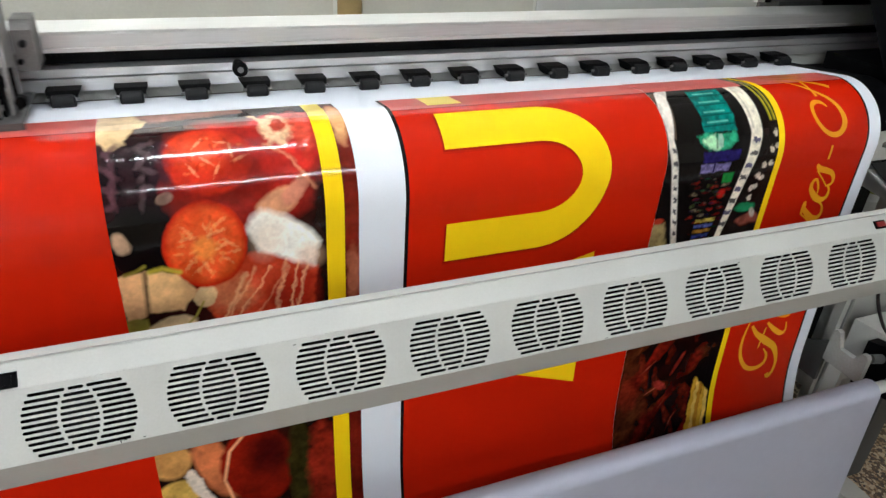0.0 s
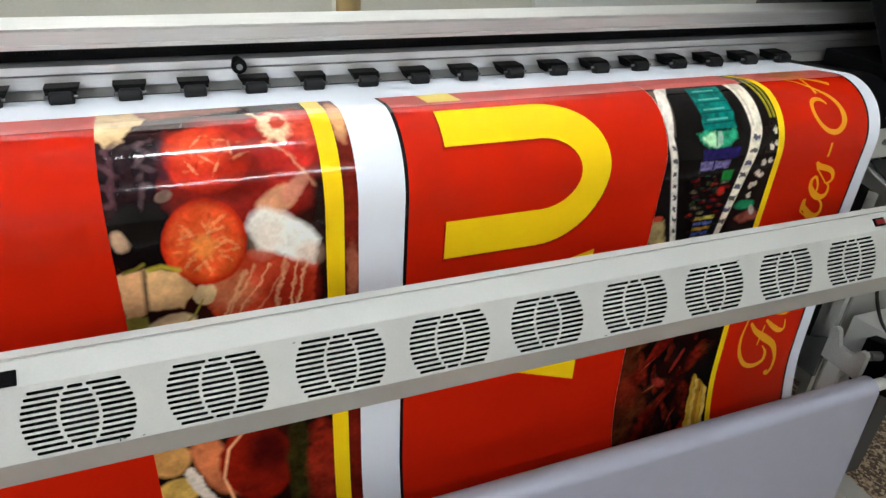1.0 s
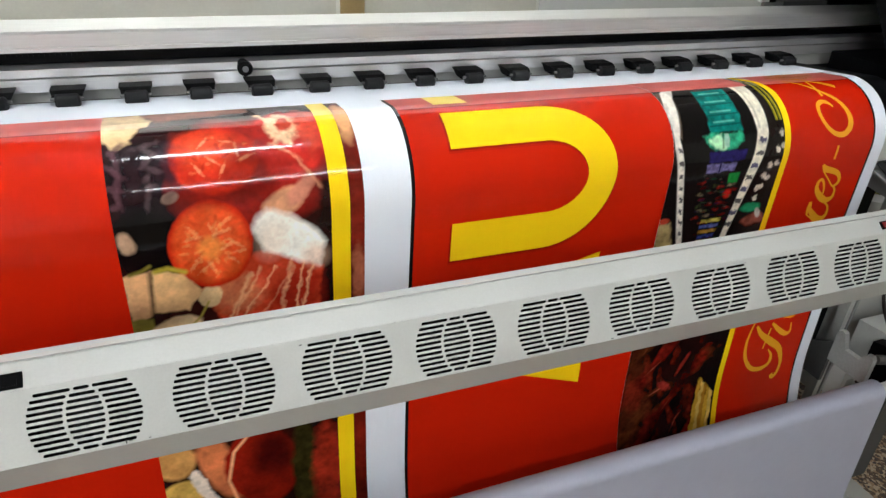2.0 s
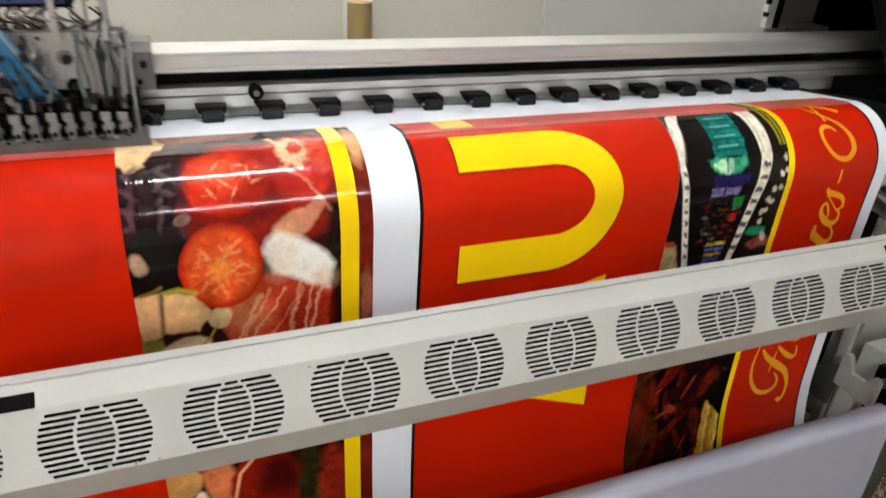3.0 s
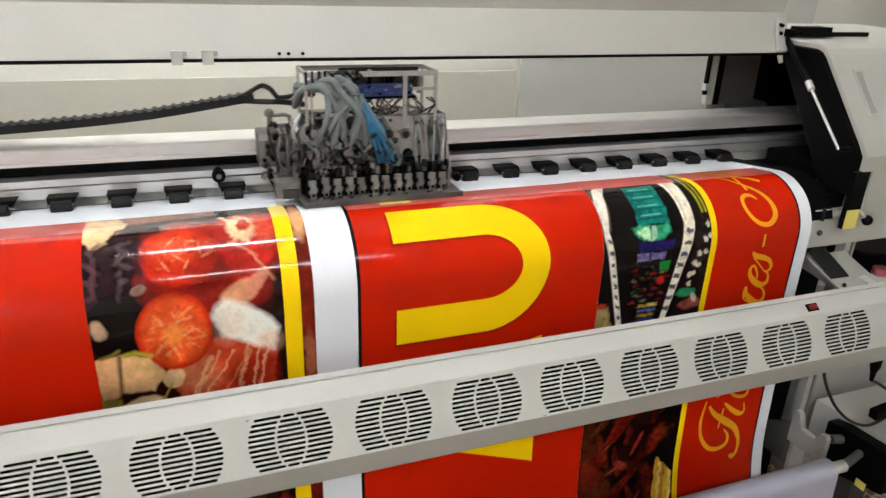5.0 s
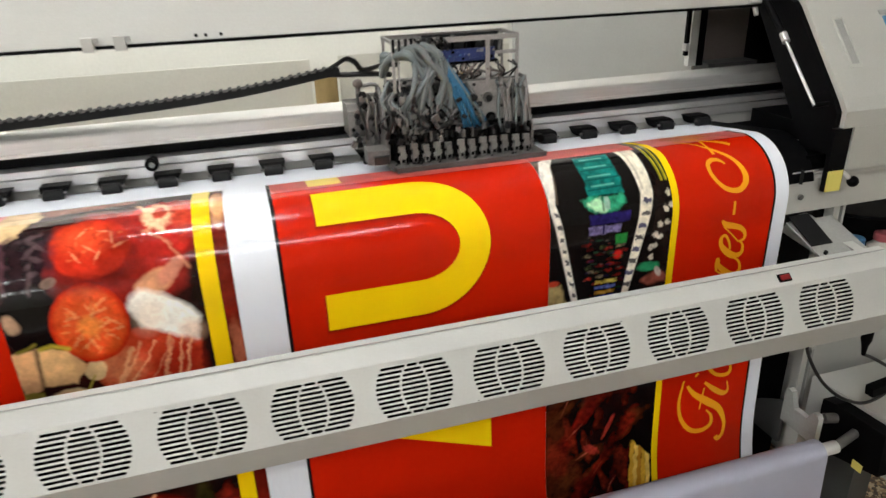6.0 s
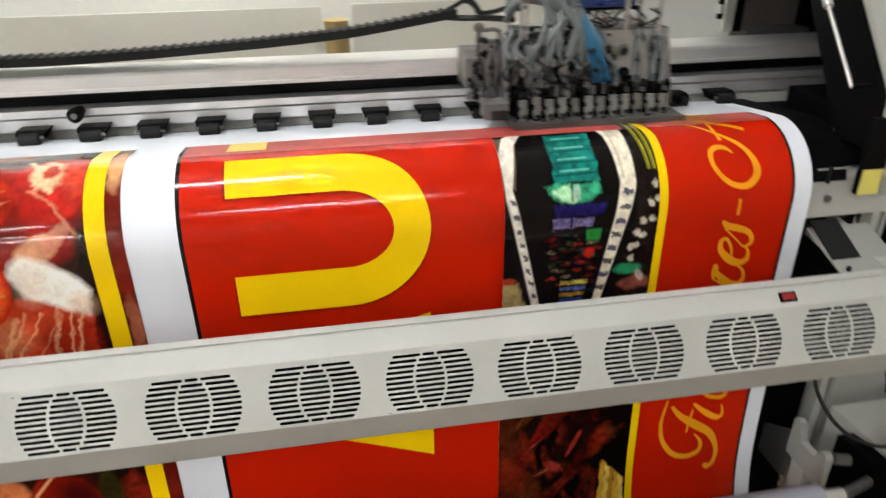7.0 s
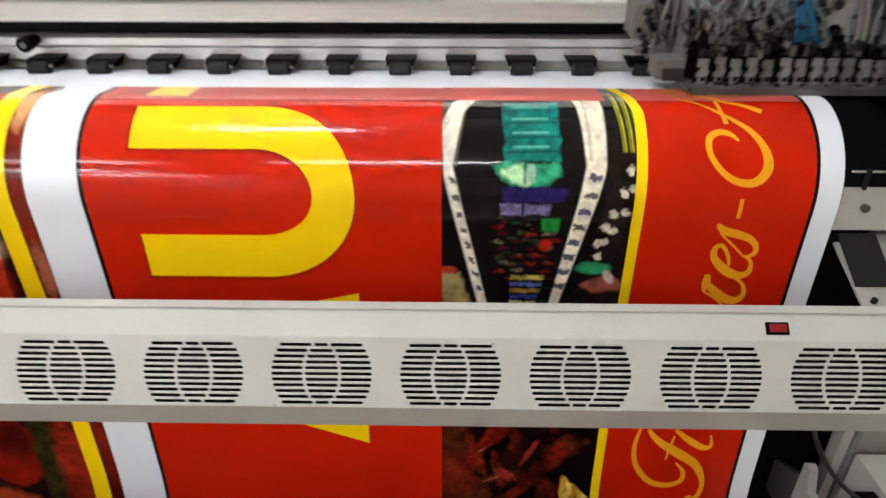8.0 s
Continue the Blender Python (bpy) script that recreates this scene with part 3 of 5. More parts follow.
def build_fan_bar():
    e = empty("fan_bar", 0, 0, 0)
    tagged(e, "long cream metal dryer bar with round slotted fan grilles", "dryer bar")
    x0, x1 = FAN_X[-1] - 0.12, 0.806
    # skin: top, chamfer, back, with an inward return
    poly = [(0.0223, 0.841), (0.0237, 0.8425), (0.047, 0.8615), (0.060, 0.8645), (0.064, 0.860), (0.064, 0.696), (0.018, 0.695), (-0.0125, 0.7555), (-0.0138, 0.7584)]
    face = pose(0, 0.0035, 0.798, -23.56)
    bm = bmesh.new()
    a = [bm.verts.new((x0, y, z)) for y, z in poly]
    b = [bm.verts.new((x1, y, z)) for y, z in poly]
    for i in range(len(poly) - 1):
        bm.faces.new((a[i], a[i + 1], b[i + 1], b[i]))
    part("casing", bm, CREAM_PAINT, e, "cream powder-coated casing")
    part("end_cap", prism_x(poly, x1, x1 + 0.003), CREAM_PAINT, e, bevel=0.001)
    part("end_cap", prism_x(poly, x0 - 0.003, x0), CREAM_PAINT, e, bevel=0.001)
    part("rear_lip", cube(x0, x1, 0.0485, 0.0635, 0.8630, 0.8655), CREAM_PAINT, e, bevel=0.001)
    # front panel with punched slots
    rows, pitch, hgt, rad, zc = 11, 0.00743, 0.0043, 0.0637, 0.0
    bm = bmesh.new()

    def quad(xa, xb, za, zb):
        bm.faces.new([bm.verts.new(q) for q in ((xa, 0, za), (xb, 0, za), (xb, 0, zb), (xa, 0, zb))])

    def slot(xa, xb, za, zb):
        c = 0.0012
        o = [(xa + c, za), (xb - c, za), (xb, za + c), (xb, zb - c), (xb - c, zb), (xa + c, zb), (xa, zb - c), (xa, za + c)]
        f = [bm.verts.new((x, 0, z)) for x, z in o]
        g = [bm.verts.new((x, 0.0014, z)) for x, z in o]
        for i in range(8):
            j = (i + 1) % 8
            bm.faces.new((f[i], f[j], g[j], g[i]))
        for cx, cz, i, j in ((xa, za, 7, 0), (xb, za, 1, 2), (xb, zb, 3, 4), (xa, zb, 5, 6)):
            bm.faces.new((bm.verts.new((cx, 0, cz)), f[i], f[j]))

    half = 0.08
    for k, fx in enumerate(FAN_X):
        xl, xr = (x0 if k == len(FAN_X) - 1 else fx - half), (x1 if k == 0 else fx + half)
        zb = -0.0432
        for r in range(rows):
            z = zc + (r - (rows - 1) / 2) * pitch
            w = math.sqrt(max(rad * rad - (z - zc) ** 2, 0)) - 0.001
            v = 0.0225 * math.sqrt(max(1 - (z / 0.0415) ** 2, 0.05))
            g = 0.0016
            quad(xl, xr, zb, z - hgt / 2)
            cuts = [(-w, -v - g), (-v + g, v - g), (v + g, w)]
            px = xl
            for c0, c1 in cuts:
                quad(px, fx + c0, z - hgt / 2, z + hgt / 2)
                slot(fx + c0, fx + c1, z - hgt / 2, z + hgt / 2)
                px = fx + c1
            quad(px, xr, z - hgt / 2, z + hgt / 2)
            zb = z + hgt / 2
        quad(xl, xr, zb, 0.0469)
    bmesh.ops.transform(bm, matrix=face, verts=bm.verts)
    part("front_panel", bm, CREAM_PAINT, e, "cream front panel punched with slots")
    # fans behind the slots
    first = None
    for fx in FAN_X:
        if first is None:
            bm = bmesh.new()
            for i in range(48):
                a0, a1 = (2 * math.pi * q / 48 for q in (i, i + 1))
                o = [bm.verts.new((c * math.cos(t), 0.012, c * math.sin(t))) for c, t in ((0.047, a0), (0.0515, a0), (0.0515, a1), (0.047, a1))]
                bm.faces.new(o)
            first = part("fan_ring", bm, FAN_DARK, e)
            hub = part("fan_hub", tube(bmesh.new(), [(0, 0.035, 0), (0, 0.013, 0), (0, 0.012, 0)], [0.021, 0.021, 0.019], 20), FAN_DARK, first, "dark fan hub", smooth=True)
            bm = bmesh.new()
            bm.faces.new([bm.verts.new(q) for q in ((0.02, 0.03, -0.008), (0.048, 0.034, -0.014), (0.048, 0.016, 0.014), (0.02, 0.018, 0.008))])
            bl = part("fan_blade", bm, FAN_DARK, first)
            for i in range(1, 7):
                share("fan_blade", bl, first, rot=(0, 360 / 7 * i, 0))
            first.location = (fx, 0.0035, 0.798)
            first.rotation_euler = (radians(-23.56), 0, 0)
        else:
            ring = share("fan_ring", first, e, fx, 0.0035, 0.798, rot=(-23.56, 0, 0))
            share("fan_hub", hub, ring)
            for i in range(7):
                share("fan_blade", bl, ring, rot=(0, 360 / 7 * i + 40 * fx, 0))
    # Black sheet added inside the casing to keep the slots dark
    part("slot_dark_backing", cube(x0, x1, 0.050, 0.055, 0.70, 0.855), BLACK, e)
    slope = 39.7

    def on_slope(x, w, d, low, high, dy=0.0):
        b = cube(-w / 2, w / 2, -d / 2, d / 2, low, high)
        bmesh.ops.transform(b, matrix=pose(x, 0.0345 + dy, 0.8514 + dy * 0.83, slope), verts=b.verts)
        return b

    sw = part("rocker_switch", on_slope(0.5595, 0.028, 0.016, -0.002, 0.002), BLACK, e, "red rocker switch in a black bezel", 0.0008)
    part("switch_button", on_slope(0.5595, 0.021, 0.010, 0.0022, 0.0042), RED_PLASTIC, sw, "red rocker", 0.0008)
    ds = part("display", on_slope(-0.878, 0.040, 0.019, -0.002, 0.002, -0.003), BLACK, e, "small black display", 0.0008)
    part("display_glass", on_slope(-0.878, 0.028, 0.012, 0.0022, 0.0026, -0.003), BLACK_SATIN, ds)
    for sx, sv, wide, high in ((-0.762, -0.0425, 0.0015, 0.005), (-0.758, -0.0400, 0.004, 0.0012), (-0.542, 0.0390, 0.004, 0.0012), (-0.736, -0.0410, 0.003, 0.001), (-0.062, -0.0415, 0.005, 0.001), (0.21, 0.0400, 0.004, 0.001)):
        b = cube(sx, sx + wide, -0.0004, -0.0001, sv, sv + high)
        bmesh.ops.transform(b, matrix=face, verts=b.verts)
        part("scuff", b, DARK_GREY, e)
    for bx in (0.772, -1.5):
        part("support_arm", prism_x([(0.065, 0.80), (0.065, 0.858), (0.30, 0.89), (0.30, 0.83)], bx - 0.012, bx + 0.012), WHITE_PAINT, e, "", 0.003)
    part("arm_plate", prism_x([(0.065, 0.846), (0.18, 0.885), (0.18, 0.889), (0.065, 0.850)], 0.684, 0.80), GREY_PAINT, e, "grey support plate")
    # The shadow lying on the plate, built as a dark slab
    part("plate_shade", prism_x([(0.105, 0.866), (0.178, 0.902), (0.178, 0.904), (0.105, 0.868)], 0.684, 0.735), DARK, e, "thin dark slab for the shadow on the plate")
    for bx, by, bz in ((0.700, 0.085, 0.856), (0.706, 0.125, 0.870)):
        part("plate_bolt", tube(bmesh.new(), [(bx, by, bz), (bx, by - 0.002, bz + 0.006)], 0.004, 10), DARK, e)
    pl = part("power_plug", tube(bmesh.new(), [(0.795, 0.03, 0.694), (0.795, 0.03, 0.672), (0.795, 0.03, 0.66), (0.797, 0.03, 0.635)], [0.011, 0.011, 0.007, 0.004], 12), BLACK, e, "black power plug", smooth=True)
    return e


fan_bar = build_fan_bar()
cab = empty("power_cable")
tagged(cab, "black power cable hanging in a loop under the dryer bar", "cable")
part("cord", tube(bmesh.new(), glide([(0.797, 0.03, 0.636), (0.827, 0.03, 0.620), (0.881, 0.03, 0.584), (0.904, 0.03, 0.560), (0.902, 0.03, 0.542)], 6), 0.0036, 8), CABLE, cab, smooth=True)
plug = part("inline_plug", prism_x([(0.020, -0.011), (0.020, 0.010), (0.040, 0.012), (0.040, -0.012)], -0.032, 0.026), BLACK, cab, "black inline plug", 0.004)
plug.matrix_basis = pose(0.872, 0, 0.538, 0, -8, 0)
part("cord", tube(bmesh.new(), glide([(0.896, 0.03, 0.534), (0.884, 0.03, 0.515), (0.834, 0.03, 0.505), (0.774, 0.03, 0.530), (0.725, 0.032, 0.568), (0.690, 0.035, 0.61), (0.662, 0.04, 0.66), (0.655, 0.045, 0.696)], 6), 0.0036, 8), CABLE, cab, smooth=True)


# ---- the printed vinyl ----
def lay(poly_xs, s_list, off=0.0004):
    """A strip of vinyl: for each run s a pair of x."""
    bm = bmesh.new()
    prev = None
    for (xa, xb), s in zip(poly_xs, s_list):
        y, z = profile(s, off)
        cur = (bm.verts.new((xa, y, z)), bm.verts.new((xb, y, z)))
        if prev:
            bm.faces.new((prev[0], prev[1], cur[1], cur[0]))
        prev = cur
    return bm


def strip(xa, xb, s0, s1, off=0.0004, n=None):
    n = n or max(int((s1 - s0) / 0.008), 2)
    ss = [s0 + (s1 - s0) * i / n for i in range(n + 1)]
    return lay([(xa, xb)] * (n + 1), ss, off)


def cut(outline, off=0.0008, step=0.006):
    """A flat (x, s) outline cut into bands along s and laid on the vinyl."""
    pts = np.array(outline)
    s0, s1 = pts[:, 1].min(), pts[:, 1].max()
    n = max(int((s1 - s0) / step), 2)
    bm = bmesh.new()
    vs = [bm.verts.new((x, s, 0)) for x, s in outline]
    bm.faces.new(vs)
    for i in range(1, n):
        g = list(bm.verts) + list(bm.edges) + list(bm.faces)
        bmesh.ops.bisect_plane(bm, geom=g, plane_co=(0, s0 + (s1 - s0) * i / n, 0), plane_no=(0, 1, 0))
    bmesh.ops.triangulate(bm, faces=bm.faces)
    for v in bm.verts:
        y, z = profile(v.co.y, off)
        v.co = (v.co.x, y, z)
    return bm


def brush(pts, widths, off=0.0008, n=7):
    """A pen stroke through (x, s) points with its width at each."""
    path = glide([(x, s, w) for (x, s), w in zip(pts, widths)], n)
    bm = bmesh.new()
    prev = None
    for i, q in enumerate(path):
        a, b = path[max(i - 1, 0)], path[min(i + 1, len(path) - 1)]
        d = Vector((b.x - a.x, b.y - a.y)).normalized()
        nx, ns = -d.y, d.x
        w = max(q.z, 0.001) / 2
        row = []
        for k in (-1, 0, 1):
            y, z = profile(q.y + ns * w * k, off)
            row.append(bm.verts.new((q.x + nx * w * k, y, z)))
        if prev:
            for k in (0, 1):
                bm.faces.new((prev[k], prev[k + 1], row[k + 1], row[k]))
        prev = row
    return bm


class Picture:
    """A printed photograph: a fine sheet of dots on the vinyl, coloured by shapes."""

    def __init__(self, x0, x1, s0, s1, step=0.0013, seed=3):
        self.nx, self.ns = int((x1 - x0) / step) + 1, int((s1 - s0) / step) + 1
        self.X, self.S = np.meshgrid(np.linspace(x0, x1, self.nx), np.linspace(s0, s1, self.ns))
        self.C = np.zeros((self.ns, self.nx, 3))
        self.rng = np.random.default_rng(seed)

    def noise(self, size, octaves=3):
        """Smooth noise from -1 to 1 at a size in metres."""
        out, amp, tot = 0, 1.0, 0
        for o in range(octaves):
            c = size / 2 ** o
            gx, gs = self.X / c, self.S / c
            ix, js = np.floor(gx).astype(int), np.floor(gs).astype(int)
            fx, fs = gx - ix, gs - js
            fx, fs = fx * fx * (3 - 2 * fx), fs * fs * (3 - 2 * fs)
            ix, js = ix - ix.min(), js - js.min()
            g = self.rng.uniform(-1, 1, (js.max() + 2, ix.max() + 2))
            v = (g[js, ix] * (1 - fx) + g[js, ix + 1] * fx) * (1 - fs) + (g[js + 1, ix] * (1 - fx) + g[js + 1, ix + 1] * fx) * fs
            out, tot, amp = out + amp * v, tot + amp, amp * 0.55
        return out / tot * 1.6

    def put(self, mask, colour, vary=0.1, size=0.02):
        mask = np.clip(mask, 0, 1)[..., None]
        c = np.array(srgb(*colour)) * (1 + vary * self.noise(size))[..., None]
        self.C = self.C * (1 - mask) + np.clip(c, 0, 1) * mask

    def tone(self, mask, k):
        self.C = self.C * (1 + (k - 1) * np.clip(mask, 0, 1))[..., None]

    def blob(self, x, s, rx, rs, turn=0.0, soft=0.12, rough=0.0, size=0.02):
        a = radians(turn)
        dx, ds = self.X - x, self.S - s
        u, v = (dx * math.cos(a) + ds * math.sin(a)) / rx, (-dx * math.sin(a) + ds * math.cos(a)) / rs
        r = np.sqrt(u * u + v * v)
        if rough:
            r = r + rough * self.noise(size)
        return np.clip((1 - r) / soft + 0.5, 0, 1)

    def poly(self, pts, soft=0.002, rough=0.0, size=0.015):
        X, S = self.X, self.S
        if rough:
            X, S = X + rough * self.noise(size), S + rough * self.noise(size)
        inside = np.zeros(X.shape, bool)
        dist = np.full(X.shape, 1e9)
        for (xa, sa), (xb, sb) in zip(pts, pts[1:] + pts[:1]):
            cross = (sa > S) != (sb > S)
            with np.errstate(divide="ignore", invalid="ignore"):
                inside ^= cross & (X < (xb - xa) * (S - sa) / (sb - sa + 1e-12) + xa)
            ex, es = xb - xa, sb - sa
            t = np.clip(((X - xa) * ex + (S - sa) * es) / (ex * ex + es * es + 1e-12), 0, 1)
            dist = np.minimum(dist, np.hypot(X - xa - t * ex, S - sa - t * es))
        return np.clip(np.where(inside, dist, -dist) / soft + 0.5, 0, 1)

    def line(self, pts, w, soft=0.001, rough=0.0):
        X, S = self.X, self.S
        if rough:
            X, S = X + rough * self.noise(0.012), S + rough * self.noise(0.012)
        dist = np.full(X.shape, 1e9)
        for (xa, sa), (xb, sb) in zip(pts, pts[1:]):
            ex, es = xb - xa, sb - sa
            t = np.clip(((X - xa) * ex + (S - sa) * es) / (ex * ex + es * es + 1e-12), 0, 1)
            dist = np.minimum(dist, np.hypot(X - xa - t * ex, S - sa - t * es))
        return np.clip((w / 2 - dist) / soft + 0.5, 0, 1)

    def sheet(self, name, parent, label, off=0.0008):
        self.C = 0.98 * self.C * (1 + 0.09 * self.noise(0.005, 2) + 0.13 * self.noise(0.03, 3))[..., None]
        # Dots above run 1.105 are hazed with the reflection of the beam
        fade = np.clip((self.S - 1.105) / 0.002, 0, 1)[..., None]
        self.C = self.C * (1 - 0.14 * fade) + 0.08 * fade
        co = np.zeros((self.ns, self.nx, 3))
        co[..., 0] = self.X
        yz = np.array([profile(s, off) for s in self.S[:, 0]])
        co[..., 1], co[..., 2] = yz[:, 0][:, None], yz[:, 1][:, None]
        i = np.arange(self.ns * self.nx).reshape(self.ns, self.nx)
        faces = np.stack([i[:-1, :-1], i[:-1, 1:], i[1:, 1:], i[1:, :-1]], -1).reshape(-1, 4)
        me = bpy.data.meshes.new(name)
        me.from_pydata(co.reshape(-1, 3), [], faces)
        ink = me.color_attributes.new("ink", "FLOAT_COLOR", "POINT")
        rgba = np.ones((self.ns * self.nx, 4), np.float32)
        rgba[:, :3] = np.clip(self.C.reshape(-1, 3), 0.002, 0.95)
        ink.data.foreach_set("color", rgba.ravel())
        me.shade_smooth()
        me.materials.append(PHOTO)
        ob = new(name, me)
        ob.parent = parent
        ob["label"] = label
        return ob


def food_picture(banner):
    """Tomatoes, garlic, cured meat and cheese on a dark ground."""
    p = Picture(-0.747, -0.410, 0.18, 1.176)
    p.put(np.ones(p.X.shape), (46, 14, 12), 0.5, 0.06)
    # upper half
    p.put(p.blob(-0.70, 1.02, 0.055, 0.075, 0, 0.5, 0.2), (24, 10, 16), 0.4)
    p.put(p.blob(-0.71, 0.93, 0.045, 0.05, 0, 0.3, 0.1), (10, 6, 8), 0.4)
    p.put(p.poly([(-0.75, 1.09), (-0.735, 1.062), (-0.715, 1.075), (-0.68, 1.13), (-0.70, 1.176), (-0.75, 1.176)], 0.006, 0.004), (226, 190, 140), 0.12)
    p.put(p.poly([(-0.70, 1.176), (-0.68, 1.12), (-0.62, 1.13), (-0.55, 1.15), (-0.55, 1.176)], 0.012, 0.005), (150, 92, 70), 0.3)
    p.put(p.blob(-0.57, 1.02, 0.10, 0.09, 10, 0.35, 0.12, 0.03), (150, 28, 20), 0.35, 0.03)
    p.put(p.blob(-0.50, 1.07, 0.055, 0.065, -20, 0.2, 0.12), (176, 34, 26), 0.3, 0.02)
    p.put(p.blob(-0.512, 1.086, 0.022, 0.030, -15, 0.35, 0.25, 0.014), (232, 186, 146), 0.25, 0.008)
    p.put(p.blob(-0.509, 1.092, 0.011, 0.017, -15, 0.5, 0.3, 0.010), (176, 60, 42), 0.3, 0.008)
    p.put(p.line([(-0.545, 1.120), (-0.528, 1.100), (-0.520, 1.075), (-0.505, 1.050)], 0.006, 0.005, 0.003), (236, 190, 150), 0.2)
    p.put(p.blob(-0.478, 1.085, 0.016, 0.045, 8, 0.8, 0.3, 0.015) * 0.7, (206, 74, 50), 0.3, 0.008)
    p.put(p.line([(-0.535, 1.055), (-0.505, 1.035), (-0.485, 1.005), (-0.47, 0.985)], 0.004, 0.005, 0.003) * 0.6, (226, 160, 120), 0.3)
    p.put(p.blob(-0.611, 1.04, 0.057, 0.052, 0, 0.1, 0.03), (186, 38, 18), 0.3, 0.02)
    p.put(p.blob(-0.62, 1.055, 0.035, 0.028, 0, 0.9), (214, 66, 30), 0.25, 0.012)
    p.put(p.blob(-0.53, 0.965, 0.035, 0.02, 30, 0.3, 0.15), (216, 150, 110), 0.25)
    p.put(p.blob(-0.50, 0.985, 0.025, 0.012, 45, 0.4, 0.2), (190, 120, 96), 0.25)
    p.put(p.poly([(-0.47, 1.0), (-0.455, 0.99), (-0.455, 0.78), (-0.478, 0.78), (-0.482, 0.90)], 0.008, 0.003), (30, 12, 10), 0.4)
    p.put(p.blob(-0.674, 0.99, 0.012, 0.008, 20, 0.3, 0.2), (150, 120, 105), 0.3)
    p.put(p.blob(-0.735, 0.935, 0.010, 0.016, 20, 0.4, 0.2), (196, 160, 130), 0.3)
    for k in range(30):
        x, q = -0.742 + 0.085 * ((k * 0.7549) % 1), 0.985 + 0.085 * ((k * 0.5698) % 1)
        p.put(p.blob(x, q, 0.007 + 0.005 * (k % 3), 0.004 + 0.003 * (k % 2), 40 * k, 0.9, 0.4, 0.008) * (0.35 + 0.4 * (k % 4 == 0)), ((84, 52, 60), (58, 34, 44), (120, 96, 100), (50, 26, 30))[k % 4], 0.3, 0.006)
    # cured meat and garlic
    p.put(p.poly([(-0.65, 0.85), (-0.60, 0.885), (-0.55, 0.90), (-0.475, 0.86), (-0.482, 0.78), (-0.62, 0.77)], 0.005, 0.003), (190, 60, 34), 0.3, 0.015)
    p.put(p.blob(-0.515, 0.815, 0.035, 0.045, -25, 0.9, 0.2, 0.02) * 0.8, (150, 30, 18), 0.2, 0.02)
    p.put(p.blob(-0.600, 0.835, 0.030, 0.030, 35, 0.9, 0.3, 0.015) * 0.7, (206, 128, 84), 0.2, 0.01)
    for k, (x, q, dx, b) in enumerate(((-0.505, 0.872, -0.012, 1.0), (-0.490, 0.866, -0.018, 0.8), (-0.520, 0.878, -0.020, 0.6), (-0.545, 0.868, -0.052, 0.9), (-0.565, 0.872, -0.045, 0.6), (-0.580, 0.862, -0.040, 0.8), (-0.530, 0.850, -0.050, 0.4))):
        p.put(p.line([(x, q), (x + dx * 0.3, q - 0.030), (x + dx * 0.8, q - 0.062), (x + dx, q - 0.095)], 0.0022 + 0.0016 * (k % 3), 0.004, 0.0035) * b, (236, 172, 124), 0.2)
    p.put(p.blob(-0.637, 0.835, 0.017, 0.018, 0, 0.2, 0.15), (224, 190, 140), 0.12)
    p.put(p.poly([(-0.574, 0.934), (-0.565, 0.952), (-0.551, 0.963), (-0.513, 0.947), (-0.480, 0.918), (-0.470, 0.900), (-0.479, 0.862), (-0.50, 0.868), (-0.531, 0.885), (-0.559, 0.898)], 0.010, 0.002), (255, 250, 240), 0.02, 0.03)
    p.put(p.blob(-0.545, 0.915, 0.022, 0.030, -20, 0.95) * 0.4, (226, 196, 168), 0.04, 0.03)
    p.put(p.blob(-0.485, 0.878, 0.020, 0.018, -30, 0.95) * 0.5, (216, 170, 140), 0.05, 0.03)
    # cut tomato
    p.put(p.blob(-0.629, 0.916, 0.056, 0.067, 0, 0.06, 0.02), (198, 40, 14), 0.1)
    p.put(p.blob(-0.629, 0.916, 0.050, 0.060, 0, 0.15, 0.03), (226, 74, 28), 0.16, 0.012)
    p.put(p.blob(-0.632, 0.912, 0.016, 0.019, 0, 0.6, 0.1), (238, 150, 66), 0.12)
    p.put(p.blob(-0.629, 0.916, 0.046, 0.056, 0, 0.7, 0.6, 0.012) * p.blob(-0.629, 0.916, 0.050, 0.060, 0, 0.2) * 0.4, (236, 104, 48), 0.2, 0.008)
    for k in range(40):
        a = k * 2.399 + 0.7 * math.sin(k * 1.7)
        d = 0.34 + 0.46 * ((k * 7.3) % 10) / 10
        x, s = -0.629 + 0.05 * d * math.cos(a), 0.916 + 0.059 * d * math.sin(a)
        p.put(p.blob(x, s, 0.0055 + 0.002 * (k % 3), 0.0026, math.degrees(a) + (k * 37) % 90 - 45, 0.9, 0.7, 0.004) * 0.32, ((246, 172, 96), (186, 34, 12), (250, 196, 130))[k % 3], 0.2, 0.004)
    for k in range(22):
        x, q = -0.640 + 0.075 * ((k * 0.618) % 1), 1.020 + 0.055 * ((k * 0.414) % 1)
        p.put(p.blob(x, q, 0.004 + 0.003 * (k % 3), 0.002, 25 * k, 0.9, 0.5, 0.005) * 0.5, ((240, 120, 70), (140, 22, 12), (250, 170, 120))[k % 3], 0.2, 0.004)
    # cheese cubes and stems
    p.put(p.poly([(-0.747, 0.884), (-0.712, 0.888), (-0.718, 0.815), (-0.747, 0.80)], 0.004, 0.002), (222, 170, 120), 0.12)
    p.put(p.poly([(-0.709, 0.888), (-0.672, 0.878), (-0.648, 0.846), (-0.668, 0.816), (-0.718, 0.820)], 0.004, 0.002), (232, 184, 128), 0.12)
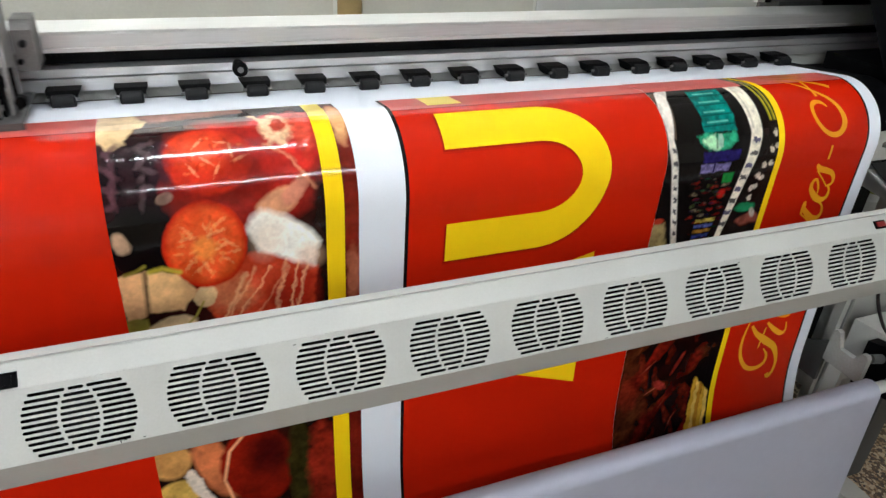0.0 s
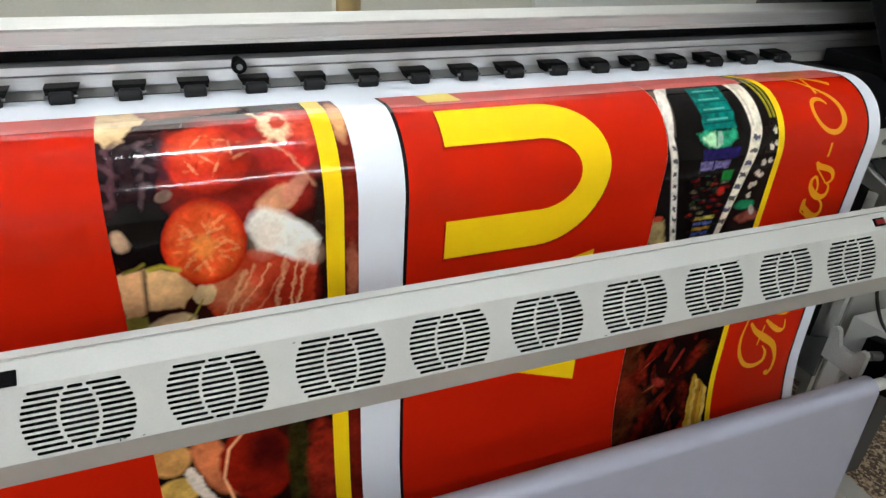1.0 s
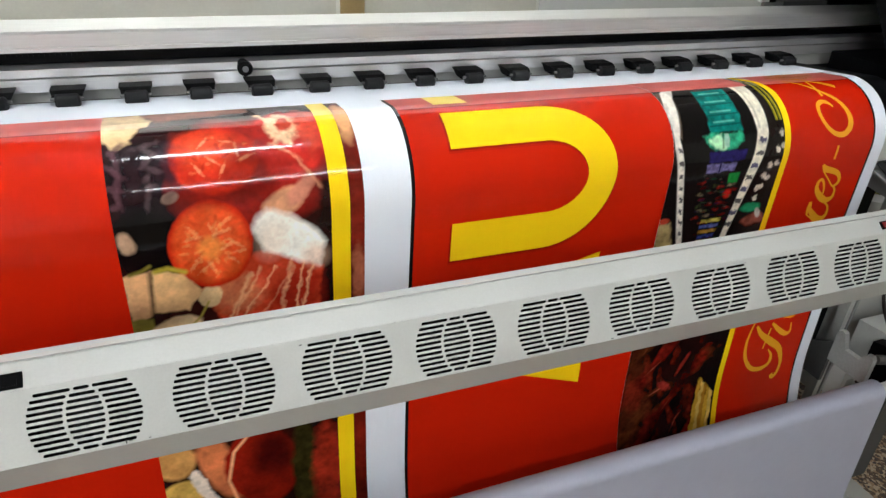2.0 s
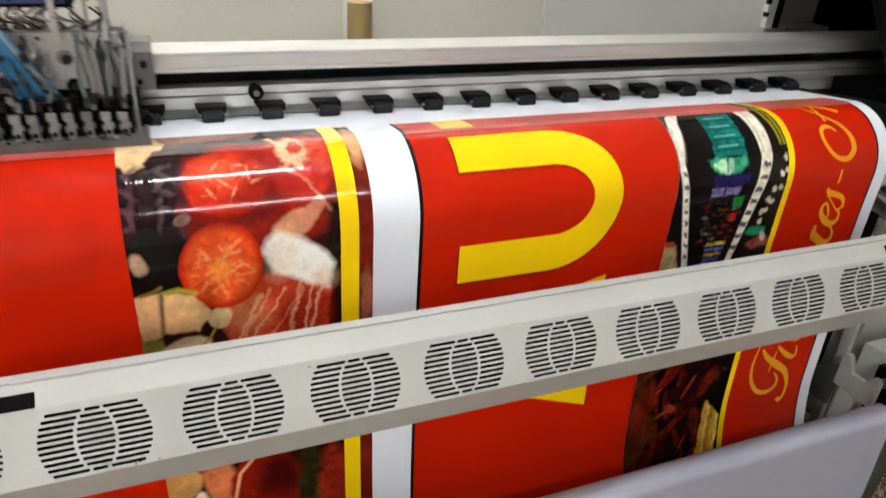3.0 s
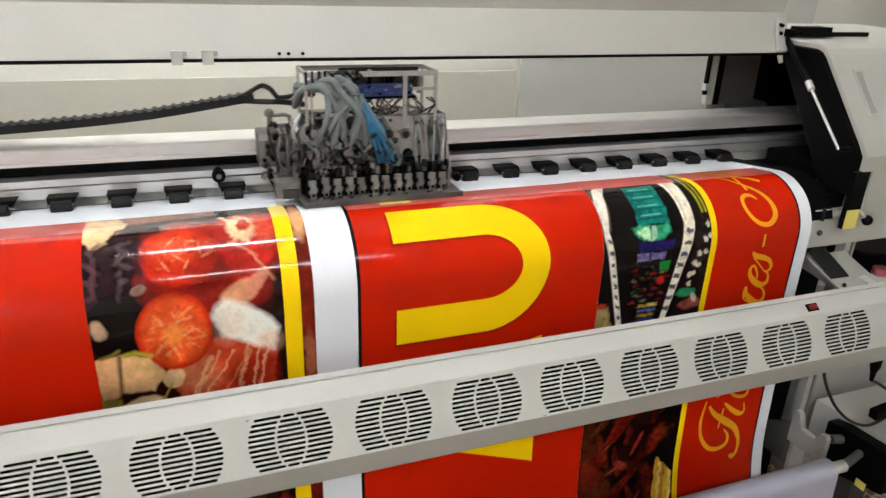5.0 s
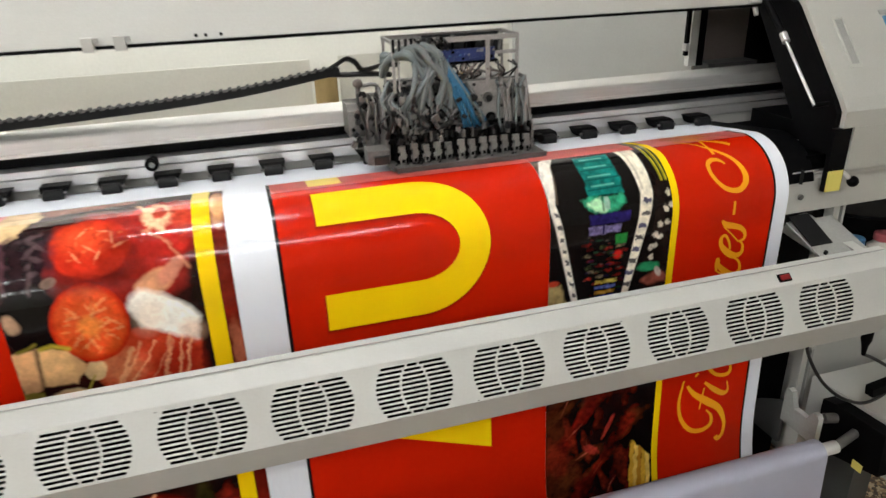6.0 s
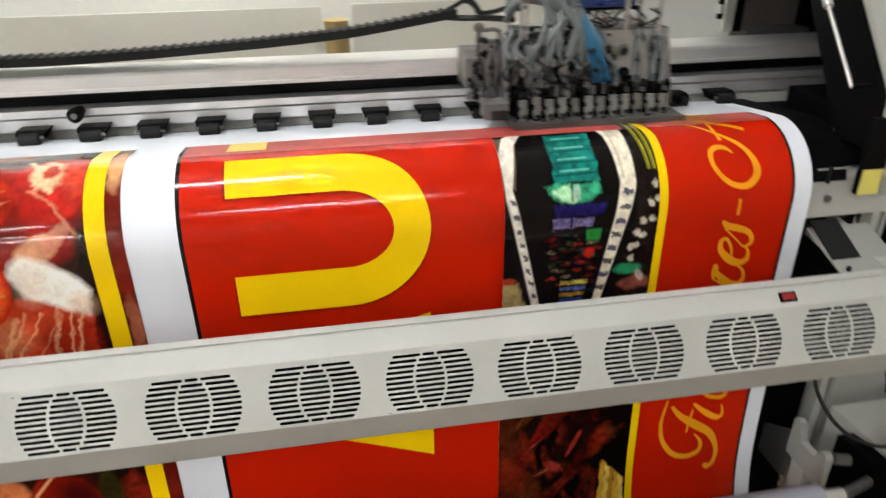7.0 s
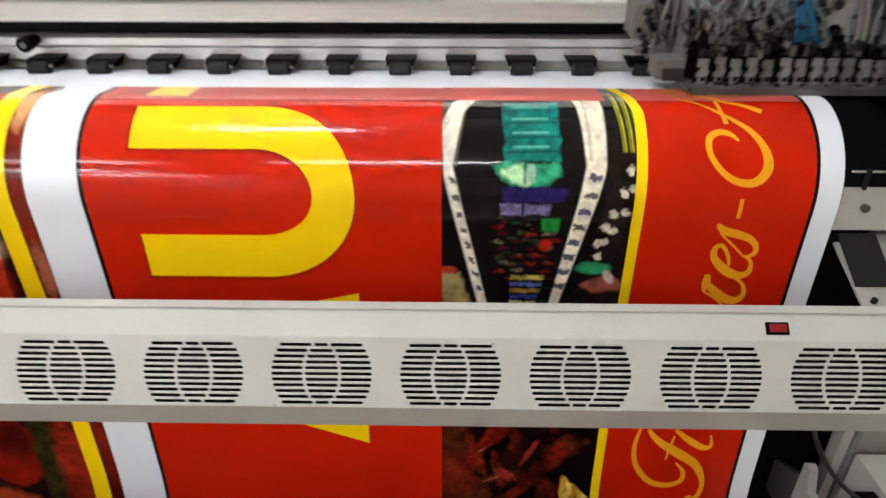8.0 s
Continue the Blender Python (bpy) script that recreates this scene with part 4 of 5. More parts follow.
    p.put(p.poly([(-0.747, 0.812), (-0.718, 0.812), (-0.722, 0.76), (-0.747, 0.76)], 0.004, 0.002), (150, 140, 60), 0.2)
    p.put(p.blob(-0.69, 0.79, 0.035, 0.018, 8, 0.2, 0.1), (226, 196, 150), 0.12)
    p.tone(p.blob(-0.735, 0.805, 0.030, 0.030, 0, 0.95), 0.55)
    p.tone(p.blob(-0.680, 0.815, 0.045, 0.022, 10, 0.95), 0.62)
    p.tone(p.line([(-0.7135, 0.885), (-0.717, 0.815)], 0.006, 0.006), 0.25)
    p.tone(p.blob(-0.652, 0.860, 0.018, 0.030, 0, 0.9), 0.6)
    p.put(p.line([(-0.706, 0.886), (-0.690, 0.889), (-0.668, 0.880)], 0.007, 0.005), (176, 160, 50), 0.15)
    p.put(p.line([(-0.738, 0.886), (-0.722, 0.890), (-0.712, 0.896)], 0.005, 0.004), (120, 110, 40), 0.2)
    p.put(p.line([(-0.672, 0.786), (-0.655, 0.802), (-0.642, 0.825)], 0.003, 0.003), (150, 140, 56), 0.2)
    # soft shade round the tomatoes
    p.tone(p.blob(-0.588, 0.880, 0.022, 0.050, -25, 0.95), 0.72)
    p.tone(p.blob(-0.565, 1.020, 0.030, 0.050, 0, 0.95), 0.6)
    p.tone(p.blob(-0.625, 0.985, 0.060, 0.014, 0, 0.95), 0.5)
    # lower half
    p.put(p.poly([(-0.747, 0.76), (-0.41, 0.76), (-0.41, 0.18), (-0.747, 0.18)], 0.01), (34, 12, 8), 0.6, 0.05)
    p.put(p.blob(-0.725, 0.535, 0.032, 0.035, 0, 0.25, 0.08), (206, 150, 84), 0.2)
    p.put(p.blob(-0.72, 0.465, 0.036, 0.028, 0, 0.25, 0.08), (214, 172, 84), 0.2)
    p.put(p.blob(-0.655, 0.50, 0.030, 0.075, 20, 0.3, 0.08), (206, 116, 70), 0.2)
    p.put(p.line([(-0.70, 0.50), (-0.685, 0.455), (-0.665, 0.41), (-0.655, 0.36)], 0.018, 0.006, 0.003), (236, 220, 206), 0.1)
    p.put(p.blob(-0.59, 0.485, 0.062, 0.085, 10, 0.12, 0.04), (128, 24, 10), 0.35, 0.04)
    p.put(p.blob(-0.57, 0.505, 0.035, 0.05, 10, 0.8, 0.1), (70, 10, 6), 0.3)
    p.put(p.line([(-0.60, 0.57), (-0.635, 0.53), (-0.648, 0.47), (-0.635, 0.41)], 0.005, 0.004), (240, 170, 120), 0.12)
    p.put(p.blob(-0.52, 0.46, 0.02, 0.12, 0, 0.5, 0.2), (44, 40, 14), 0.5)
    p.put(p.blob(-0.48, 0.44, 0.028, 0.10, 0, 0.5, 0.2), (134, 34, 20), 0.4)
    p.put(p.blob(-0.62, 0.33, 0.09, 0.06, -10, 0.3, 0.1), (160, 60, 30), 0.4, 0.03)
    p.put(p.blob(-0.70, 0.28, 0.05, 0.05, 0, 0.3, 0.1), (190, 40, 20), 0.3)
    # brown-red border beside the stripe
    p.put(p.poly([(-0.432, 1.2), (-0.40, 1.2), (-0.40, 0.1), (-0.432, 0.1)], 0.002), (104, 24, 14), 0.45, 0.03)
    p.put(p.blob(-0.42, 1.10, 0.012, 0.05, 0, 0.5, 0.2), (220, 160, 110), 0.15)
    p.put(p.blob(-0.42, 0.84, 0.010, 0.05, 0, 0.6, 0.4) * 0.7, (190, 110, 80), 0.3)
    return p.sheet("food_photograph", banner, "printed photograph of tomatoes, garlic and cured meat")


def shelf_picture(banner):
    """Shop cabinets with packages above, dried peppers below."""
    p = Picture(0.146, 0.406, 0.18, 1.176, seed=8)
    p.put(np.ones(p.X.shape), (14, 11, 11), 0.6, 0.03)
    p.put(p.poly([(0.146, 1.1), (0.18, 1.1), (0.165, 1.0), (0.146, 1.02)], 0.004), (96, 80, 66), 0.3)
    # packages
    p.put(p.poly([(0.228, 1.10), (0.300, 1.10), (0.302, 1.006), (0.228, 1.006)], 0.004, 0.002), (14, 112, 104), 0.4, 0.012)
    for s in (1.018, 1.038, 1.060, 1.082):
        p.put(p.line([(0.23, s), (0.30, s + 0.002)], 0.003, 0.002) * 0.8, (8, 70, 66), 0.2)
        p.put(p.line([(0.24, s + 0.007), (0.285, s + 0.008)], 0.003, 0.003) * 0.6, (120, 210, 190), 0.2)
    p.put(p.poly([(0.212, 0.998), (0.228, 1.006), (0.300, 1.006), (0.303, 0.985), (0.285, 0.975), (0.235, 0.976)], 0.006, 0.004), (46, 150, 110), 0.5, 0.008)
    p.put(p.poly([(0.222, 0.996), (0.248, 1.004), (0.262, 0.978), (0.240, 0.976)], 0.006, 0.004), (170, 214, 170), 0.35, 0.008)
    p.put(p.poly([(0.258, 1.003), (0.268, 1.003), (0.268, 0.978), (0.258, 0.978)], 0.003, 0.002) * 0.8, (170, 200, 180), 0.2, 0.006)
    p.put(p.line([(0.255, 1.001), (0.255, 0.979)], 0.004, 0.002) * 0.6, (30, 50, 46), 0.2)
    p.put(p.poly([(0.226, 0.972), (0.312, 0.972), (0.308, 0.953), (0.226, 0.953)], 0.004, 0.002), (30, 22, 84), 0.5, 0.008)
    p.put(p.poly([(0.224, 0.951), (0.292, 0.949), (0.29, 0.934), (0.226, 0.934)], 0.003, 0.002), (112, 104, 150), 0.5, 0.006)
    p.put(p.line([(0.254, 0.951), (0.254, 0.934)], 0.004, 0.002), (30, 24, 70), 0.2)
    p.put(p.poly([(0.280, 0.928), (0.306, 0.928), (0.304, 0.908), (0.282, 0.908)], 0.003), (28, 130, 50), 0.3, 0.01)
    for k in range(26):
        x, s = 0.222 + 0.088 * ((k * 0.7549) % 1), 0.915 - 0.085 * ((k * 0.5698) % 1)
        c = ((120, 24, 20), (70, 14, 12), (150, 40, 30), (60, 70, 40), (130, 120, 90))[k % 5]
        p.put(p.blob(x, s, 0.008, 0.0035, 0, 0.9, 0.5, 0.006) * 0.55, c, 0.6, 0.004)
    p.put(p.blob(0.288, 0.886, 0.009, 0.008, 0, 0.7, 0.2), (180, 30, 24), 0.2)
    for k in range(34):
        x, q = 0.225 + 0.08 * ((k * 0.618) % 1), 0.93 - 0.14 * ((k * 0.271) % 1)
        p.put(p.blob(x, q, 0.004 + 0.003 * (k % 2), 0.002, 0, 0.6, 0.3, 0.004) * 0.6, ((70, 66, 60), (30, 24, 60), (80, 30, 26), (24, 60, 40))[k % 4], 0.3)
    for k, c in enumerate(((206, 190, 80), (90, 110, 190), (200, 150, 60), (60, 80, 170), (210, 200, 150))):
        s = 0.836 - 0.011 * k
        p.put(p.poly([(0.243, s), (0.29 - 0.002 * k, s), (0.289 - 0.002 * k, s - 0.007), (0.244, s - 0.007)], 0.003, 0.0015, 0.006) * 0.6, c, 0.6, 0.006)
    # cabinet frames
    p.put(p.poly([(0.146, 1.06), (0.160, 1.10), (0.19, 1.125), (0.21, 1.135), (0.19, 1.105), (0.175, 1.08), (0.160, 1.0), (0.212, 0.782), (0.199, 0.782), (0.149, 0.985)], 0.003), (226, 220, 208), 0.25, 0.010)
    p.put(p.poly([(0.31, 1.14), (0.355, 1.14), (0.361, 1.09), (0.362, 1.0), (0.312, 0.782), (0.299, 0.782), (0.335, 1.0), (0.326, 1.09)], 0.003), (232, 224, 204), 0.22, 0.010)
    p.put(p.line([(0.333, 1.12), (0.341, 1.01)], 0.004, 0.003) * 0.5, (170, 160, 140), 0.1)
    for k in range(8):
        f = k / 8
        x, s = 0.349 - 0.042 * f, 0.985 - 0.19 * f
        p.put(p.poly([(x - 0.009, s + 0.006), (x + 0.008, s + 0.004), (x + 0.006, s - 0.005), (x - 0.010, s - 0.003)], 0.002, 0.0025, 0.005) * 0.9, ((40, 40, 90), (36, 36, 48))[k % 2], 0.3)
        x, s = 0.159 + 0.045 * f, 0.98 - 0.19 * f
        p.put(p.poly([(x - 0.004, s + 0.006), (x + 0.004, s + 0.004), (x + 0.005, s - 0.005), (x - 0.003, s - 0.003)], 0.002, 0.002, 0.005) * 0.9, (44, 42, 52), 0.4)
    # right of the frame: white flowers, green
    p.put(p.poly([(0.36, 1.13), (0.372, 1.14), (0.41, 1.14), (0.41, 0.78), (0.33, 0.78), (0.362, 0.95)], 0.004), (26, 18, 16), 0.6, 0.02)
    for k in range(8):
        p.put(p.line([(0.372 + 0.004 * k, 1.15), (0.384 + 0.003 * k, 1.02)], 0.002, 0.002), ((150, 150, 40), (200, 180, 40), (40, 60, 30))[k % 3], 0.3)
    for k, (x, s) in enumerate(((0.393, 0.995), (0.386, 0.965), (0.398, 0.972), (0.376, 0.935), (0.390, 0.938), (0.367, 0.915), (0.377, 0.91), (0.368, 0.892), (0.359, 0.890), (0.361, 0.868))):
        p.put(p.blob(x, s, 0.0052, 0.0065, 20 * k, 0.6, 0.4, 0.005), (206, 196, 180), 0.3, 0.004)
    p.put(p.blob(0.358, 0.850, 0.022, 0.010, 0, 0.4, 0.2), (40, 140, 92), 0.3)
    p.put(p.blob(0.372, 0.822, 0.022, 0.014, 0, 0.5, 0.25), (150, 80, 66), 0.4)
    p.put(p.blob(0.380, 0.835, 0.006, 0.012, 30, 0.5), (206, 190, 180), 0.2)
    p.put(p.poly([(0.146, 0.845), (0.172, 0.84), (0.19, 0.782), (0.146, 0.782)], 0.006, 0.004), (170, 150, 100), 0.4, 0.012)
    p.put(p.blob(0.155, 0.845, 0.012, 0.006, 0, 0.5), (180, 60, 40), 0.3)
    # dried peppers
    p.put(p.poly([(0.14, 0.78), (0.42, 0.78), (0.42, 0.1), (0.14, 0.1)], 0.01), (13, 5, 4), 0.7, 0.04)
    p.put(p.poly([(0.14, 0.70), (0.19, 0.60), (0.20, 0.40), (0.18, 0.18), (0.14, 0.18)], 0.03, 0.01), (70, 28, 12), 0.5, 0.02)
    for k in range(60):
        x, s = 0.160 + 0.19 * ((k * 0.618) % 1), 0.62 - 0.38 * ((k * 0.287) % 1)
        c = ((132, 26, 16), (70, 12, 8), (120, 36, 20), (30, 10, 6), (84, 40, 18))[k % 5]
        turn = (-28, -40, 14, -18, -60)[k % 5] + 8 * math.sin(k)
        p.put(p.blob(x, s, 0.008 + 0.005 * (k % 3), 0.034 + 0.012 * (k % 2), turn, 0.8, 0.25, 0.012) * 0.75, c, 0.5, 0.010)
        if k % 6 == 0:
            p.put(p.blob(x + 0.003, s, 0.002, 0.018, turn, 0.9, 0.4, 0.006) * 0.5, (196, 96, 76), 0.2)
    p.put(p.blob(0.30, 0.50, 0.03, 0.10, 0, 0.7, 0.3) * 0.85, (8, 4, 4), 0.4)
    p.put(p.blob(0.27, 0.30, 0.04, 0.07, 20, 0.7, 0.3) * 0.8, (9, 4, 4), 0.4)
    p.put(p.blob(0.252, 0.44, 0.020, 0.010, -35, 0.4, 0.2, 0.008), (142, 44, 36), 0.3, 0.006)
    p.put(p.blob(0.290, 0.49, 0.005, 0.030, -25, 0.5, 0.2, 0.008), (132, 40, 32), 0.3, 0.006)
    for k in range(5):
        p.put(p.poly([(0.350 + 0.009 * k, 0.44 - 0.01 * k), (0.360 + 0.009 * k, 0.43 - 0.01 * k), (0.352 + 0.010 * k, 0.28), (0.338 + 0.011 * k, 0.285)], 0.003, 0.003), ((206, 160, 50), (226, 190, 90), (170, 120, 36))[k % 3], 0.2)
    return p.sheet("shelf_photograph", banner, "printed photograph of shop shelves and dried peppers")


def build_banner():
    e = empty("printed_banner")
    tagged(e, "glossy red vinyl banner with yellow letters hanging from the printer", "banner")
    lo, top = 0.13, 1.176
    # white vinyl, two-sided sheet
    part("vinyl_sheet", strip(-1.52, 0.669, lo, S_TOP + 0.20, 0.0, 90), WHITE_VINYL, e, "white vinyl sheet", smooth=True)
    # Above this run the ink is paler, standing in for the beam's reflection
    band = 1.106
    for xa, xb in ((-1.47, -0.747), (-0.3305, 0.146), (0.406, 0.6325)):
        part("red_field", strip(xa, xb, lo, band), RED, e, "printed red field", smooth=True)
        part("sheen_band", strip(xa, xb, band, top), PALE_RED, e, "paler red band, the beam's reflection put into the ink", smooth=True)
        part("dark_cross_line", strip(xa, xb, band - 0.0022, band + 0.0006, 0.0012), SHADE_RED, e, "thin dark line across the red", smooth=True)
    part("sheen_band", strip(0.146, 0.366, band, top, 0.0012), PALE_RED, e, "paler red band, the beam's reflection put into the ink", smooth=True)
    part("black_line", strip(-0.3365, -0.3305, lo, top), BLACK_INK, e, "printed black edge line", smooth=True)
    part("black_line", strip(0.6325, 0.6375, lo, top), BLACK_INK, e, "printed black edge line", smooth=True)
    food_picture(e)
    shelf_picture(e)
    part("yellow_stripe", strip(-0.460, -0.432, lo, band, 0.0014), YELLOW, e, "printed yellow stripe", smooth=True)
    part("yellow_stripe", strip(-0.460, -0.432, band, top, 0.0014), PALE_YELLOW, e, "paler top of the yellow stripe, reflection put into the ink", smooth=True)
    ss = [lo + (1.174 - lo) * i / 130 for i in range(131)]
    xs = [(0.400 + 0.008 * max(s - 1.08, 0) / 0.1 - 0.03 * max(s - 1.08, 0) / 0.1, 0.4145 - 0.022 * max(s - 1.08, 0) / 0.1) for s in ss]
    part("yellow_stripe", lay(xs, ss, 0.0013), YELLOW, e, "printed yellow stripe with a curved top", smooth=True)
    # the large U lying on its side
    cx, cs = -0.098, 0.9595
    out = [(-0.267, 0.8305), (cx, 0.8305)]
    out += [(cx + 0.1285 * math.sin(a), cs - 0.129 * math.cos(a)) for a in (math.pi * i / 28 for i in range(1, 28))]
    out += [(cx, 1.0885), (-0.267, 1.0885), (-0.267, 1.0205), (cx, 1.0205)]
    out += [(cx + 0.072 * math.sin(a), cs + 0.0605 * math.cos(a)) for a in (math.pi * i / 24 for i in range(1, 24))]
    out += [(cx, 0.899), (-0.267, 0.899)]
    part("letter_shadow", cut([(x - 0.004 + (0.006 if x > -0.26 else 0), q - 0.007) for x, q in out], 0.0006), MID_RED, e, "printed dark red drop shadow", smooth=True)
    part("letter_shadow", cut([(x - 0.003 + (0.003 if x > -0.26 else 0), q - 0.0035) for x, q in out], 0.0007), SHADE_RED, e, "printed dark red drop shadow", smooth=True)
    part("letter", cut(out, 0.0010), YELLOW, e, "printed yellow capital U", smooth=True)
    part("letter", cut([(0.0265, 0.803), (-0.05, 0.785), (-0.25, 0.68), (-0.25, 0.608), (-0.09, 0.551), (0.0265, 0.508)]), YELLOW, e, "printed yellow capital letter", smooth=True)
    part("letter", cut([(-0.267, 1.117), (-0.208, 1.117), (-0.208, 1.174), (-0.267, 1.174)]), PALE_YELLOW, e, "printed yellow capital letter, cut off by the print edge", smooth=True)
    script(e)
    return e


def script(e):
    """The amber script Fiambres - Ch, running up the red field."""
    strokes = (
        # F
        ([(0.470, 0.560), (0.462, 0.510), (0.470, 0.465), (0.495, 0.430), (0.525, 0.420), (0.549, 0.430), (0.550, 0.452), (0.535, 0.472)], [0.004, 0.007, 0.009, 0.011, 0.011, 0.009, 0.007, 0.003]),
        ([(0.480, 0.545), (0.500, 0.520), (0.535, 0.494), (0.568, 0.468), (0.586, 0.430), (0.584, 0.400), (0.572, 0.388), (0.566, 0.396)], [0.006, 0.012, 0.018, 0.015, 0.009, 0.008, 0.010, 0.011]),
        ([(0.517, 0.478), (0.520, 0.505), (0.524, 0.532)], [0.003, 0.005, 0.003]),
        # i a m b
        ([(0.524, 0.545), (0.550, 0.522), (0.574, 0.507), (0.586, 0.512), (0.582, 0.535)], [0.006, 0.012, 0.012, 0.006, 0.003]),
        ([(0.503, 0.567), (0.499, 0.571)], [0.010, 0.010]),
        ([(0.530, 0.605), (0.528, 0.585), (0.550, 0.560), (0.580, 0.555), (0.585, 0.575), (0.560, 0.600), (0.530, 0.612)], [0.008, 0.009, 0.008, 0.009, 0.006, 0.005, 0.008]),
        ([(0.530, 0.612), (0.560, 0.598), (0.585, 0.602), (0.580, 0.625)], [0.010, 0.011, 0.008, 0.003]),
        ([(0.530, 0.640), (0.585, 0.625)], [0.010, 0.010]),
        ([(0.585, 0.630), (0.545, 0.655), (0.530, 0.665), (0.540, 0.672), (0.585, 0.655)], [0.004, 0.005, 0.008, 0.010, 0.010]),
        ([(0.585, 0.660), (0.545, 0.685), (0.530, 0.695), (0.540, 0.702), (0.580, 0.690), (0.582, 0.710)], [0.004, 0.005, 0.008, 0.011, 0.010, 0.003]),
        ([(0.480, 0.755), (0.530, 0.735), (0.580, 0.725), (0.584, 0.745), (0.560, 0.768), (0.535, 0.762)], [0.010, 0.011, 0.010, 0.008, 0.009, 0.005]),
        # r e s
        ([(0.518, 0.841), (0.519, 0.827), (0.518, 0.812)], [0.007, 0.012, 0.005]),
        ([(0.518, 0.812), (0.536, 0.800), (0.552, 0.786)], [0.003, 0.003, 0.003]),
        ([(0.520, 0.826), (0.535, 0.811), (0.552, 0.799), (0.568, 0.798), (0.575, 0.809), (0.570, 0.825), (0.558, 0.835)], [0.008, 0.013, 0.014, 0.011, 0.007, 0.005, 0.004]),
        ([(0.544, 0.856), (0.540, 0.872), (0.529, 0.888), (0.520, 0.884), (0.522, 0.868), (0.539, 0.850), (0.558, 0.840), (0.573, 0.845), (0.573, 0.862), (0.562, 0.873)], [0.004, 0.005, 0.006, 0.008, 0.010, 0.014, 0.013, 0.009, 0.005, 0.004]),
        ([(0.562, 0.870), (0.544, 0.888), (0.522, 0.908)], [0.003, 0.003, 0.003]),
        ([(0.516, 0.922), (0.527, 0.912), (0.547, 0.906), (0.564, 0.899), (0.574, 0.888), (0.575, 0.877), (0.567, 0.871)], [0.005, 0.012, 0.012, 0.010, 0.008, 0.007, 0.006]),
        # dash
        ([(0.5405, 0.931), (0.5405, 0.959)], [0.0055, 0.0055]),
        # C
        ([(0.533, 1.035), (0.522, 1.045), (0.507, 1.047), (0.495, 1.038), (0.495, 1.018), (0.508, 0.997), (0.528, 0.983), (0.550, 0.980), (0.565, 0.990), (0.570, 1.006), (0.564, 1.028), (0.549, 1.050), (0.528, 1.068), (0.511, 1.082), (0.490, 1.099), (0.463, 1.114)], [0.003, 0.007, 0.009, 0.009, 0.008, 0.008, 0.009, 0.011, 0.013, 0.013, 0.010, 0.008, 0.006, 0.005, 0.003, 0.003]),
        # h
        ([(0.515, 1.106), (0.517, 1.082), (0.520, 1.060)], [0.006, 0.005, 0.007]),
        ([(0.520, 1.106), (0.549, 1.095), (0.571, 1.082)], [0.003, 0.007, 0.009]),
        ([(0.450, 1.147), (0.477, 1.128), (0.505, 1.118), (0.525, 1.104)], [0.005, 0.005, 0.005, 0.004]),
        ([(0.458, 1.160), (0.500, 1.140), (0.535, 1.122)], [0.003, 0.006, 0.004]),
        ([(0.470, 1.172), (0.520, 1.152), (0.555, 1.128)], [0.003, 0.006, 0.004]),
        ([(0.505, 1.172), (0.545, 1.160), (0.570, 1.142)], [0.003, 0.005, 0.003]),
    )
    for k, (pts, w) in enumerate(strokes):
        part("pen_stroke", brush(pts, w, 0.0008 + 0.00004 * k), ORANGE, e, smooth=True)


banner = build_banner()


# ---- take-up roll ----
def build_take_up():
    e = empty("take_up_roll")
    tagged(e, "white vinyl wound on the take-up roll below the dryer bar", "vinyl roll")
    yc, zc, r = -0.008, 0.444, 0.026
    pts = [(yc - r, 0.10), (yc - r, zc)]
    pts += [(yc - r * math.cos(a), zc + r * math.sin(a)) for a in (math.pi * i / 24 for i in range(1, 44))]
    bm = bmesh.new()
    prev = None
    for i, (y, z) in enumerate(pts):
        if i == 0:
            y -= 0.015
        cur = (bm.verts.new((-1.52, y, z)), bm.verts.new((0.69, y, z)))
        if prev:
            bm.faces.new((prev[0], prev[1], cur[1], cur[0]))
        prev = cur
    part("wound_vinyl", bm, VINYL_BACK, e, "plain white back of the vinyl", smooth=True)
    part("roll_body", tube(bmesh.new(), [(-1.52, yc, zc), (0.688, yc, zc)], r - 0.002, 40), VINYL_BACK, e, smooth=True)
    part("core_tube", tube(bmesh.new(), [(-1.60, yc, zc), (0.736, yc, zc)], 0.0135, 24), BOTTLE, e, "white core tube", smooth=True)
    # loop of vinyl near the floor
    loop = [profile(0.135)] + [(0.022 + 0.062 * math.cos(a), 0.125 - 0.062 * math.sin(a)) for a in (math.pi * i / 12 for i in range(1, 12))] + [(yc - r - 0.015, 0.10)]
    bm = bmesh.new()
    prev = None
    for y, z in loop:
        cur = (bm.verts.new((-1.52, y, z)), bm.verts.new((0.68, y, z)))
        if prev:
            bm.faces.new((prev[0], prev[1], cur[1], cur[0]))
        prev = cur
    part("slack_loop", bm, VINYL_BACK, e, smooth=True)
    return e


take_up = build_take_up()


